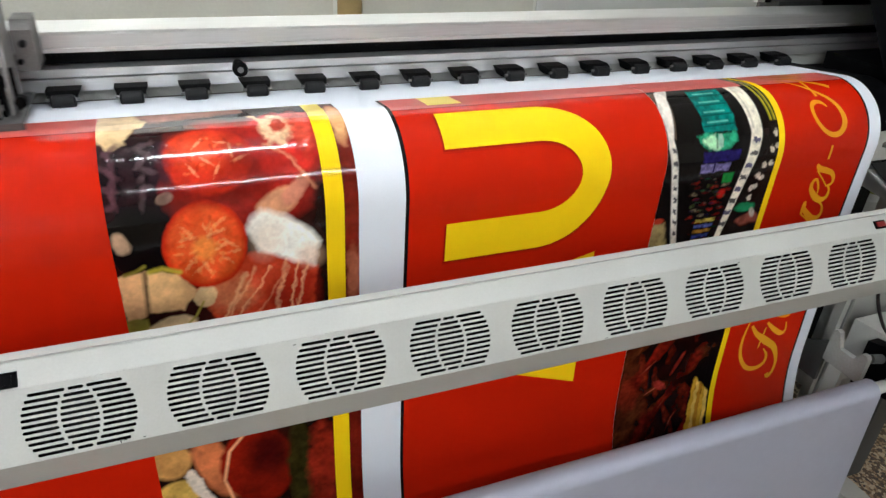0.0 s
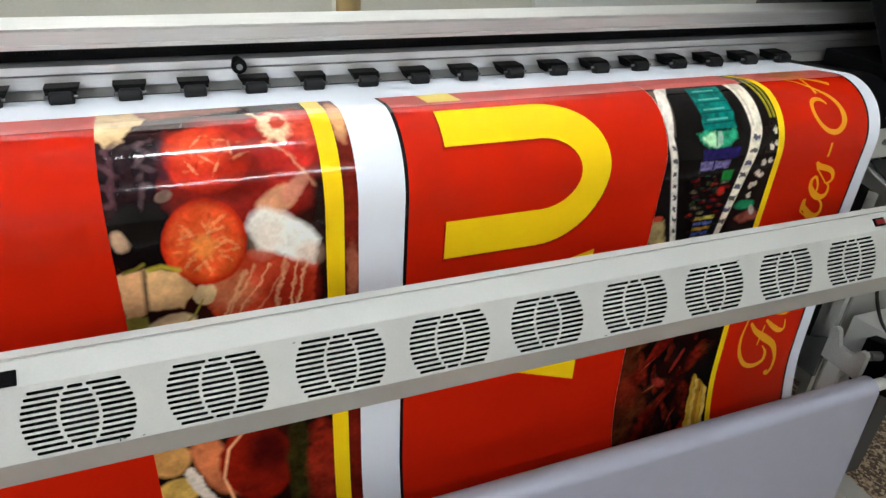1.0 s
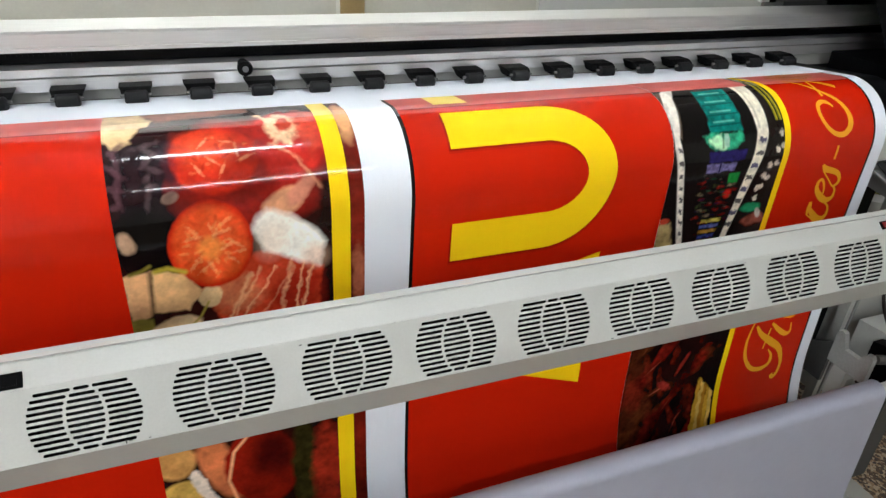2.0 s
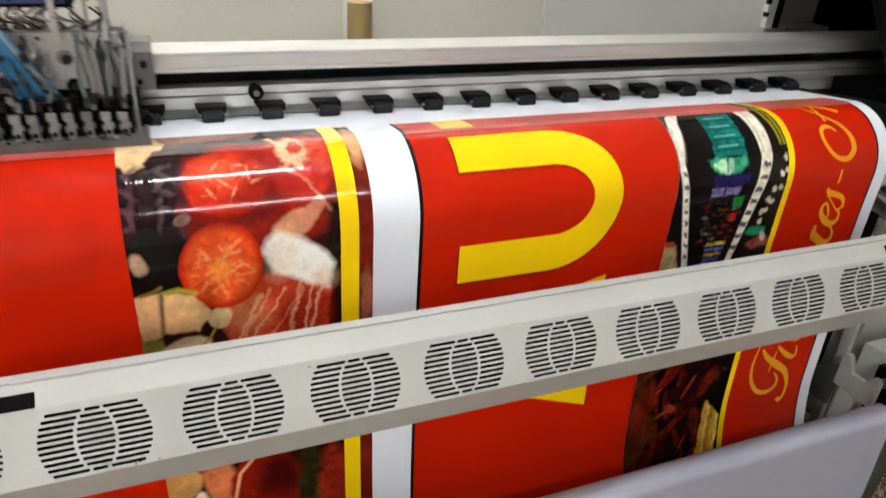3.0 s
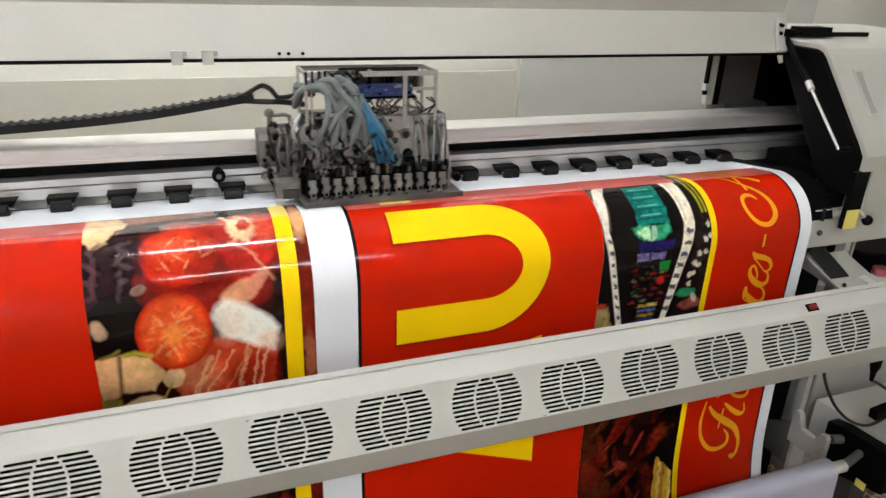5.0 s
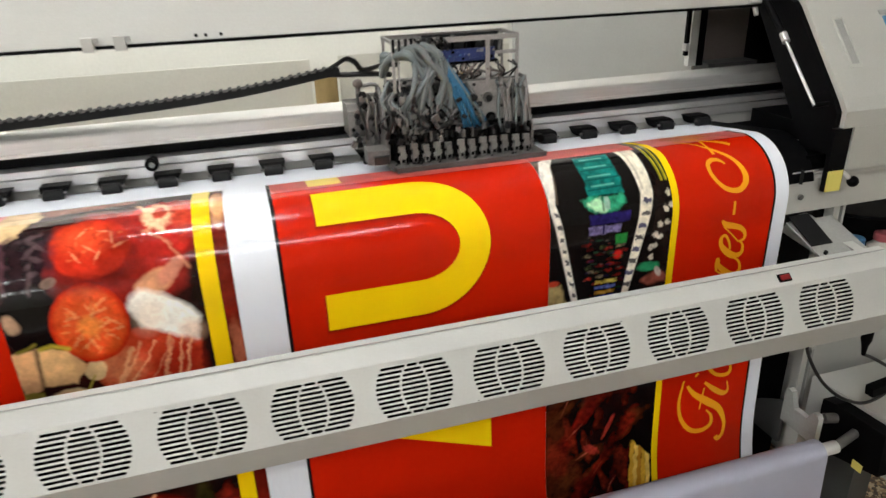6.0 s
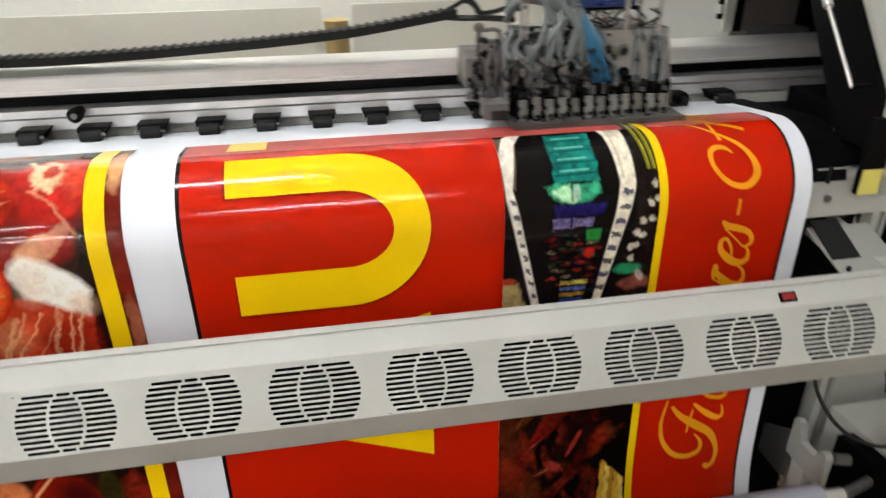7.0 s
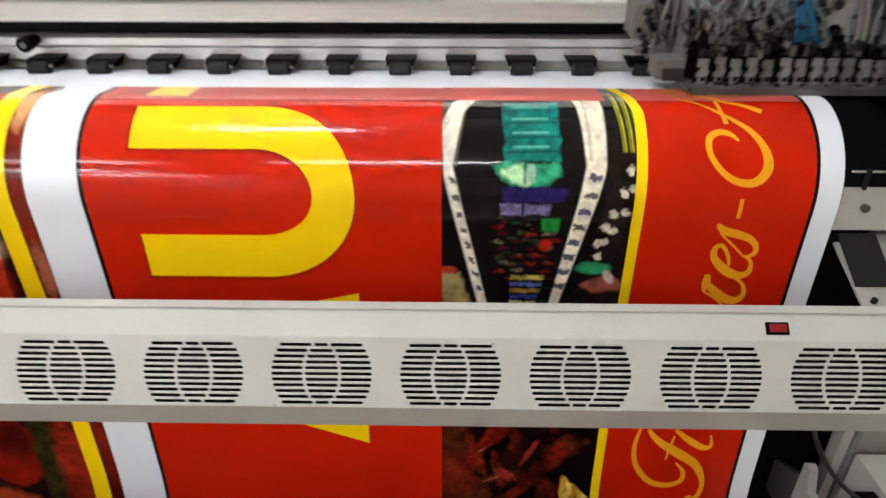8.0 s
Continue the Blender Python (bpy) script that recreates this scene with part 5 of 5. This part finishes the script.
# ---- print carriage ----
def build_carriage():
    e = empty("print_carriage")
    tagged(e, "open metal print carriage with hazy ink hoses and blue ribbon cable", "print carriage")
    rng = random.Random(4)
    part("base_plate", cube(-0.012, 0.288, 0.300, 0.434, 1.0600, 1.0655), SMEAR, e, "ink-smeared steel base plate", 0.001)
    part("base_lip", cube(-0.006, 0.290, 0.2945, 0.2995, 1.0565, 1.0660), SMEAR, e, "ink-smeared front lip", 0.001)
    for k in range(26):
        x = rng.uniform(-0.004, 0.29)
        part("base_screw", tube(bmesh.new(), [(x, 0.308 + 0.008 * (k % 2), 1.0655), (x, 0.308 + 0.008 * (k % 2), 1.0685)], rng.uniform(0.0015, 0.0035), 8), rng.choice([BLACK, PALE_METAL, DARK, DAMPER]), e)
    # row of ink dampers, pale clips before black blocks
    for k in range(12):
        x = 0.0135 + k * 0.0223 + rng.uniform(-0.0015, 0.0015)
        h = rng.uniform(-0.003, 0.002)
        part("damper_block", cube(x - 0.010, x + 0.0105, 0.324, 0.350, 1.0657, 1.104 + h), BLACK, e, "black damper block", 0.0015)
        bm = cube(x - 0.0048, x + 0.0042, 0.3155, 0.3235, 1.0657, 1.094 + h)
        box(bm, x - 0.0082, x + 0.0044, 0.3170, 0.3238, 1.0905 + h, 1.1010 + h)
        box(bm, x - 0.0075, x - 0.0052, 0.3165, 0.3238, 1.074, 1.081)
        box(bm, x + 0.0044, x + 0.0070, 0.3175, 0.3238, 1.079 + h, 1.086 + h)
        d = part("ink_damper", bm, (DAMPER, PLATE, DAMPER, DAMPER, PALE_METAL)[k % 5], e, "pale plastic ink damper", 0.0008)
        part("damper_clip", cube(x - 0.0035, x + 0.002, 0.3140, 0.3154, 1.070, 1.076), BLACK, d)
        part("damper_nipple", tube(bmesh.new(), [(x, 0.332, 1.104), (x, 0.332, 1.118)], [0.0045, 0.003], 10), TUBE_DARK, d)
        part("dark_fitting", tube(bmesh.new(), [(x + 0.010, 0.334, 1.103), (x + 0.010, 0.334, 1.116 + 0.008 * rng.random())], [0.0055, 0.004], 10), rng.choice([BLACK, DARK, TUBE_DARK]), e, smooth=True)
    part("damper_rail", cube(-0.004, 0.282, 0.351, 0.357, 1.0657, 1.124), BLACK, e, bevel=0.001)
    # pale plates behind the hoses
    bm = cube(0.130, 0.268, 0.362, 0.367, 1.098, 1.199)
    part("head_plate", bm, HEAD_PLATE, e, "pale stained metal plate with round holes", 0.002)
    for hx, hz, r, m in ((0.194, 1.166, 0.0105, STEEL), (0.200, 1.127, 0.0105, BLACK), (0.243, 1.168, 0.0095, STEEL)):
        ring = part("plate_hole", tube(bmesh.new(), [(hx, 0.3618, hz), (hx, 0.3604, hz)], r, 20), m, e, "dark round opening")
        part("hole_bush", tube(bmesh.new(), [(hx + 0.002, 0.3603, hz - 0.002), (hx + 0.002, 0.3590, hz - 0.002)], r * 0.62, 16), DARK, ring)
    for hx, hz in ((0.262, 1.192), (0.166, 1.192), (0.262, 1.146), (0.222, 1.148)):
        part("plate_screw", tube(bmesh.new(), [(hx, 0.362, hz), (hx, 0.359, hz)], 0.0028, 8), DARK, e)
    part("back_plate", cube(0.005, 0.129, 0.395, 0.400, 1.07, 1.205), STEEL, e, bevel=0.002)
    part("carriage_body", cube(0.01, 0.270, 0.405, 0.448, 1.075, 1.19), DARK, e, "", 0.003)
    part("side_plate", prism_x([(0.330, 1.0657), (0.330, 1.10), (0.352, 1.150), (0.37, 1.20), (0.42, 1.20), (0.42, 1.0657)], 0.272, 0.277), PLATE, e, "pale end plate", 0.001)
    part("side_plate", prism_x([(0.345, 1.0657), (0.345, 1.105), (0.375, 1.160), (0.40, 1.195), (0.42, 1.195), (0.42, 1.0657)], -0.012, -0.006), PLATE, e, "pale end plate", 0.001)
    part("wing_plate", cube(-0.040, -0.008, 0.402, 0.407, 1.075, 1.185), PLATE, e, "pale wing plate", 0.002)
    for x, z in ((-0.022, 1.172), (-0.030, 1.150), (-0.018, 1.125), (-0.028, 1.098)):
        part("wing_fitting", tube(bmesh.new(), [(x, 0.402, z), (x, 0.392, z), (x, 0.390, z)], [0.006, 0.006, 0.004], 10), rng.choice([DARK, STEEL, BLACK]), e, smooth=True)
    # slider blocks that ride the beam
    for x0, x1, z1 in ((-0.066, -0.034, 1.160), (0.276, 0.304, 1.168)):
        part("slider", prism_x([(0.43, 1.098), (0.43, z1 - 0.012), (0.445, z1), (0.492, z1), (0.492, 1.098)], x0, x1), PLATE, e, "worn pale metal slider", 0.003)
        part("slider_bolt", tube(bmesh.new(), [((x0 + x1) / 2, 0.43, 1.138), ((x0 + x1) / 2, 0.422, 1.138)], 0.005, 10), DARK, e)
        part("slider_bolt", tube(bmesh.new(), [((x0 + x1) / 2 - 0.008, 0.43, 1.112), ((x0 + x1) / 2 - 0.008, 0.424, 1.112)], 0.004, 10), BLACK, e)
    for k in range(26):
        x, z = rng.uniform(-0.062, -0.004), rng.uniform(1.085, 1.19)
        bm = cube(-0.004, 0.004, -0.006, 0.006, -rng.uniform(0.002, 0.008), rng.uniform(0.002, 0.008))
        bmesh.ops.transform(bm, matrix=pose(x, 0.392 + 0.012 * rng.random(), z, 0, rng.uniform(-50, 50), 0), verts=bm.verts)
        part("side_valve", bm, rng.choice([DARK, STEEL, BLACK, PALE_METAL, BROWN_PANEL, DARK]), e, "", 0.0008)
    for k in range(5):
        x = -0.05 + 0.011 * k
        part("side_tube", tube(bmesh.new(), glide([(x, 0.40, 1.185), (x + rng.uniform(-0.012, 0.014), 0.385, 1.165), (x + rng.uniform(-0.01, 0.02), 0.383, 1.13), (x + 0.012, 0.392, 1.10)], 5), 0.0028, 8), rng.choice([PLATE, TUBE_DARK, STEEL]), e, smooth=True)
    part("slider_foot", cube(-0.050, -0.010, 0.335, 0.375, 1.0660, 1.092), PLATE, e, "", 0.004)
    part("foot_pad", cube(-0.040, -0.012, 0.328, 0.3345, 1.066, 1.082), TUBE_DARK, e, "", 0.002)
    part("end_stop", tube(bmesh.new(), [(0.288, 0.335, 1.085), (0.288, 0.322, 1.085)], 0.008, 12), BLACK, e, "round black end stop", smooth=True)
    part("limit_arm", tube(bmesh.new(), glide([(-0.008, 0.41, 1.195), (-0.020, 0.41, 1.200), (-0.036, 0.41, 1.199), (-0.044, 0.41, 1.202)], 4), 0.0035, 8), PLATE, e, smooth=True)
    part("limit_post", tube(bmesh.new(), [(-0.046, 0.412, 1.160), (-0.046, 0.412, 1.198)], 0.005, 8), PLATE, e, smooth=True)
    part("limit_knob", tube(bmesh.new(), [(-0.047, 0.414, 1.203), (-0.047, 0.400, 1.205), (-0.047, 0.397, 1.205)], [0.0085, 0.0085, 0.005], 12), BROWN_PANEL, e, "brown knob", smooth=True)
    # cage of flat strips on top
    zt, x0, x1, y0, y1 = 1.282, 0.009, 0.253, 0.352, 0.435
    strips = [(x0, x1, y0, y0 + 0.003, zt - 0.009, zt), (x0, x1, y1, y1 + 0.003, zt - 0.009, zt), (x0, x0 + 0.005, y0 + 0.003, y1, zt - 0.006, zt), (x1 - 0.005, x1, y0 + 0.003, y1, zt - 0.006, zt)]
    strips += [(x, x + w, y, y + 0.0025, 1.190, zt - 0.0005) for x, w, y in ((x0, 0.005, y0), (0.020, 0.003, y0 + 0.004), (0.166, 0.004, y1 - 0.004), (0.186, 0.008, y0 - 0.003), (0.221, 0.004, y1 - 0.004), (x1 - 0.006, 0.006, y0 + 0.0005), (x0, 0.005, y1 - 0.003), (x1 - 0.005, 0.005, y1 - 0.003))]
    strips += [(0.20, x1, y0 + 0.004, y0 + 0.007, 1.246, 1.252)]
    for q in strips:
        part("cage_strip", cube(*q), HEAD_PLATE, e, "grey steel strip", 0.0006)
    part("cage_shelf", cube(x0, x1, y0 + 0.01, y1, 1.199, 1.202), STEEL, e)
    for k in range(9):
        x = 0.010 + 0.011 * k
        part("cage_clip", cube(x, x + rng.uniform(0.003, 0.007), y0 - 0.002, y0 + 0.002, 1.270 - 0.02 * rng.random(), 1.284), rng.choice([BLACK, DARK, PALE_METAL]), e)
    # circuit boards
    pcb = part("circuit_board", cube(0.094, 0.206, 0.3555, 0.3585, 1.2375, 1.2595), PCB, e, "dark blue circuit board", 0.001)
    part("rear_board", cube(0.082, 0.236, 0.415, 0.419, 1.240, 1.280), DARK, e, "dark circuit board", 0.001)
    part("under_board", cube(0.090, 0.214, 0.36, 0.43, 1.2315, 1.2365), BLACK, e, "black board edge", 0.001)
    for k in range(22):
        x = 0.096 + 0.105 * k / 21
        w = rng.uniform(0.003, 0.007)
        z = rng.choice([1.2405, 1.247, 1.2525])
        part("connector", cube(x, x + w, 0.3530, 0.3554, z, z + rng.uniform(0.002, 0.006)), rng.choice([PCB, BLACK, BLUE, DAMPER, PCB]), pcb)
    for k in range(12):
        x = 0.085 + 0.145 * rng.random()
        h = rng.uniform(0.006, 0.020)
        part("capacitor", tube(bmesh.new(), [(x, 0.385 + 0.03 * rng.random(), 1.2365), (x, 0.385, 1.2600 + h)], rng.uniform(0.002, 0.005), 8), rng.choice([BLACK, DARK, BLACK, STEEL]), e, smooth=True)
    for k in range(24):
        x = rng.uniform(0.10, 0.245)
        pts = [(x, 0.362, 1.232), (x + rng.uniform(-0.02, 0.02), 0.350, 1.222), (x + rng.uniform(-0.03, 0.03), 0.360, 1.210), (x + rng.uniform(-0.03, 0.03), 0.372, 1.196)]
        part("wire", tube(bmesh.new(), glide(pts, 4), rng.uniform(0.0012, 0.0024), 6), rng.choice([CABLE, BROWN_PANEL, CARD, CABLE, DARK, PALE_METAL]), e, smooth=True)
    # thick hazy hoses over the top and down
    for k in range(11):
        top = 0.030 + 0.0062 * k + rng.uniform(-0.004, 0.004)
        zt2 = 1.252 + 0.018 * math.sin(math.pi * (k + 1) / 12) + rng.uniform(-0.004, 0.003)
        y = 0.342 + 0.004 * (k % 4)
        down = (0.016 + 0.0135 * ((k * 5) % 11) * 0.72)
        pts = [(-0.002 + 0.003 * (k % 3), 0.40, 1.215 + 0.004 * k), (top - 0.026, y + 0.025, zt2 - 0.012), (top, y, zt2), (top + 0.016, y - 0.006, zt2 - 0.020), (0.4 * top + 0.6 * down + 0.018, y - 0.012, 1.205 + rng.uniform(-0.01, 0.01)), (down + 0.008, y - 0.006, 1.165 + rng.uniform(-0.012, 0.01)), (down, 0.350, 1.128)]
        part("ink_hose", tube(bmesh.new(), glide(pts, 6), 0.0052 + 0.0012 * rng.random(), 10), (HOSE, HOSE, TUBE)[k % 3], e, "hazy grey-blue ink hose", smooth=True)
    for k in range(6):
        x = 0.045 + 0.010 * k
        pts = [(x - 0.01, 0.38, 1.262), (x, 0.36, 1.280), (x + 0.014, 0.352, 1.276), (x + 0.020, 0.36, 1.255)]
        part("hose_loop", tube(bmesh.new(), glide(pts, 5), 0.0032, 8), (BLACK, CABLE, TUBE_DARK)[k % 3], e, "dark hose", smooth=True)
    # tangle of dark and pale tubes below
    for k in range(34):
        a = rng.uniform(-0.006, 0.150)
        pts = [(a, 0.375, 1.200 + rng.uniform(-0.03, 0.01)), (a + rng.uniform(-0.03, 0.03), 0.345, 1.172), (a + rng.uniform(-0.03, 0.04), 0.335, 1.142), (a + rng.uniform(-0.02, 0.03), 0.345, 1.110)]
        part("ink_tube", tube(bmesh.new(), glide(pts, 5), rng.uniform(0.0026, 0.0046), 8), rng.choice([TUBE_DARK, TUBE_DARK, TUBE, BLACK, STEEL, TUBE_DARK, PALE_METAL]), e, "ink tube", smooth=True)
    for k in range(13):
        x = 0.205 + 0.060 * k / 12
        pts = [(x + rng.uniform(-0.008, 0.008), 0.3605, 1.194 + 0.006 * rng.random()), (x + rng.uniform(-0.006, 0.006), 0.350, 1.178), (x + rng.uniform(-0.006, 0.006), 0.345, 1.140), (x + rng.uniform(-0.003, 0.003), 0.340, 1.106)]
        if 0.192 < x < 0.212 or k % 4 == 1:
            continue
        part("ink_tube", tube(bmesh.new(), glide(pts, 5), (0.0042, 0.0020, 0.0030)[k % 3], 8), (PLATE, TUBE_DARK, HOSE)[k % 3], e, "pale ink tube", smooth=True)
    for k in range(18):
        x, z = rng.uniform(-0.008, 0.165), rng.uniform(1.104, 1.165)
        y = rng.uniform(0.326, 0.345)
        part("fitting", tube(bmesh.new(), [(x, y + 0.02, z), (x, y, z), (x, y - 0.002, z)], [0.0058, 0.0058, 0.0035], 12), rng.choice([DARK, TUBE_DARK, STEEL, DARK, BLACK]), e, smooth=True)
    for k in range(110):
        x, z = rng.uniform(-0.010, 0.180), 1.104 + 0.080 * rng.random() ** 1.5
        w, h, d = rng.uniform(0.003, 0.011), rng.uniform(0.003, 0.014), rng.uniform(0.004, 0.012)
        y = rng.uniform(0.322, 0.348)
        bm = cube(-w / 2, w / 2, -d / 2, d / 2, -h / 2, h / 2)
        bmesh.ops.transform(bm, matrix=pose(x, y, z, 0, rng.uniform(-35, 35), 0), verts=bm.verts)
        part("valve" if k % 2 else "joint", bm, rng.choice([DARK, TUBE_DARK, BLACK, STEEL, DARK, PALE_METAL, TUBE_DARK, BROWN_PANEL, PLATE]), e, "", 0.0008)
    for k in range(40):
        x = rng.uniform(0.0, 0.272)
        part("joint", cube(x, x + rng.uniform(0.003, 0.010), 0.322, 0.336, 1.103, 1.108 + 0.014 * rng.random()), rng.choice([BLACK, DARK, TUBE_DARK, STEEL, BLACK]), e, "", 0.0006)
    # blue ribbon, fanned into strands
    for k in range(8):
        f = k / 7
        pts = [(0.098 + 0.010 * f, 0.350, 1.243), (0.106 + 0.018 * f, 0.338, 1.216), (0.118 + 0.030 * f, 0.328, 1.178), (0.130 + 0.042 * f, 0.326 + 0.004 * (k % 2), 1.146 - 0.006 * (k % 3)), (0.136 + 0.048 * f, 0.334, 1.118)]
        part("ribbon_strand", tube(bmesh.new(), glide(pts, 6), (0.0030, 0.0022)[k % 2], 8), (HOSE if k == 6 else BLUE), e, "blue ribbon cable strand", smooth=True)
    return e


carriage = build_carriage()


def build_chain():
    """The cable chain's upper run, which is drawn along by the carriage."""
    e = empty("cable_chain")
    tagged(e, "black plastic cable chain sagging along the beam behind the carriage", "cable chain")
    ds = np.arange(0.060, 1.14, 0.0172)
    zs = np.interp(ds, [0.0, 0.07, 0.13, 0.19, 0.25, 0.33, 0.42, 0.52, 0.62, 0.75, 2.0], [1.213, 1.209, 1.200, 1.191, 1.183, 1.176, 1.170, 1.165, 1.160, 1.156, 1.156])
    first = None
    for xa, xb, za, zb in zip(-ds, -ds[1:], zs, zs[1:]):
        ang = math.degrees(math.atan2(za - zb, xa - xb))
        if first is None:
            bm = cube(-0.0089, 0.0089, -0.016, 0.016, -0.0082, 0.0062)
            box(bm, -0.0034, 0.0034, -0.0165, 0.0165, 0.0063, 0.0090)
            first = part("chain_link", bm, RUBBER, e, "black chain link", 0.001)
            first.matrix_basis = pose((xa + xb) / 2, 0.545, (za + zb) / 2, 0, -ang, 0)
        else:
            share("chain_link", first, e, (xa + xb) / 2, 0.545, (za + zb) / 2, (0, -ang, 0))
    for k, (y, h) in enumerate(((0.535, 0.0), (0.545, -0.003), (0.552, -0.006))):
        part("hose_loop", tube(bmesh.new(), glide([(-0.085, y, 1.212 + h), (-0.062, y, 1.224 + h), (-0.043, y, 1.233 + h), (-0.026, y, 1.226 + h), (-0.013, y, 1.210 + h), (0.004, y - 0.02, 1.214 + h), (0.022, y - 0.06, 1.226 + h), (0.040, y - 0.10, 1.230 + h)], 6), 0.0034, 8), CABLE, e, "black hose loop", smooth=True)
    part("flat_cable", tube(bmesh.new(), glide([(-0.09, 0.545, 1.203), (-0.05, 0.545, 1.199), (-0.01, 0.53, 1.200), (0.03, 0.47, 1.205)], 6), 0.0055, 8), CABLE, e, "black flat cable", smooth=True)
    return e


chain = build_chain()


# ---- things at the right end ----
def ink_bottle(x, y, z, cap):
    e = empty("ink_bottle", x, y, z)
    tagged(e, "white ink bottle with a coloured cap beside the printer", "bottle", "ink bottles")
    part("bottle", tube(bmesh.new(), [(0, 0, 0), (0, 0, 0.004), (0, 0, 0.03), (0, 0, 0.04), (0, 0, 0.045)], [0.028, 0.031, 0.031, 0.020, 0.017], 20), BOTTLE, e, smooth=True)
    part("cap", tube(bmesh.new(), [(0, 0, 0.045), (0, 0, 0.047), (0, 0, 0.062), (0, 0, 0.065)], [0.019, 0.021, 0.021, 0.018], 20), cap, e, "coloured screw cap", smooth=True)


def side_things():
    bin_ = empty("ink_tray", 1.11, 0.385, 0.711)
    tagged(bin_, "black round plastic tray on the side shelf", "tray")
    part("tray", tube(bmesh.new(), [(0, 0, 0), (0, 0, 0.003), (0, 0, 0.095)], [0.09, 0.095, 0.115], 32), BLACK, bin_, smooth=True)
    part("tray_rim", tube(bmesh.new(), [(0.115 * math.cos(a), 0.115 * math.sin(a), 0.096) for a in (2 * math.pi * i / 40 for i in range(41))], 0.004, 8), BLACK_SATIN, bin_, smooth=True)
    tagged(part("shelf", cube(0.87, 1.4, 0.235, 0.52, 0.7005, 0.7105), WHITE_PAINT, bevel=0.002), "white shelf on the side cabinet", "shelf")
    for x, y, c in ((0.985, 0.268, BLUE_CAP), (1.07, 0.268, PINK_CAP), (0.915, 0.30, GREEN_CAP)):
        ink_bottle(x, y, 0.711, c)


side_things()


def motions():
    """The carriage runs out to the left, turns and comes back; the chain goes with it."""
    v = 0.2975
    rows = [(0.0, -1.122), (0.4, -1.241), (0.8, -1.356), (1.1, -1.42), (1.35, -1.442), (1.6, -1.403), (1.9, -1.317)]
    rows += [(t, -0.2455 + v * (t - 5.5)) for t in (2.3, 3.0, 3.5, 4.0, 4.75, 5.5, 6.0, 6.5, 7.0, 7.5, 8.0)]
    walk(carriage, [(t, pose(x, 0, 0)) for t, x in rows])
    walk(chain, [(t, pose(x, 0, 0)) for t, x in rows])


motions()
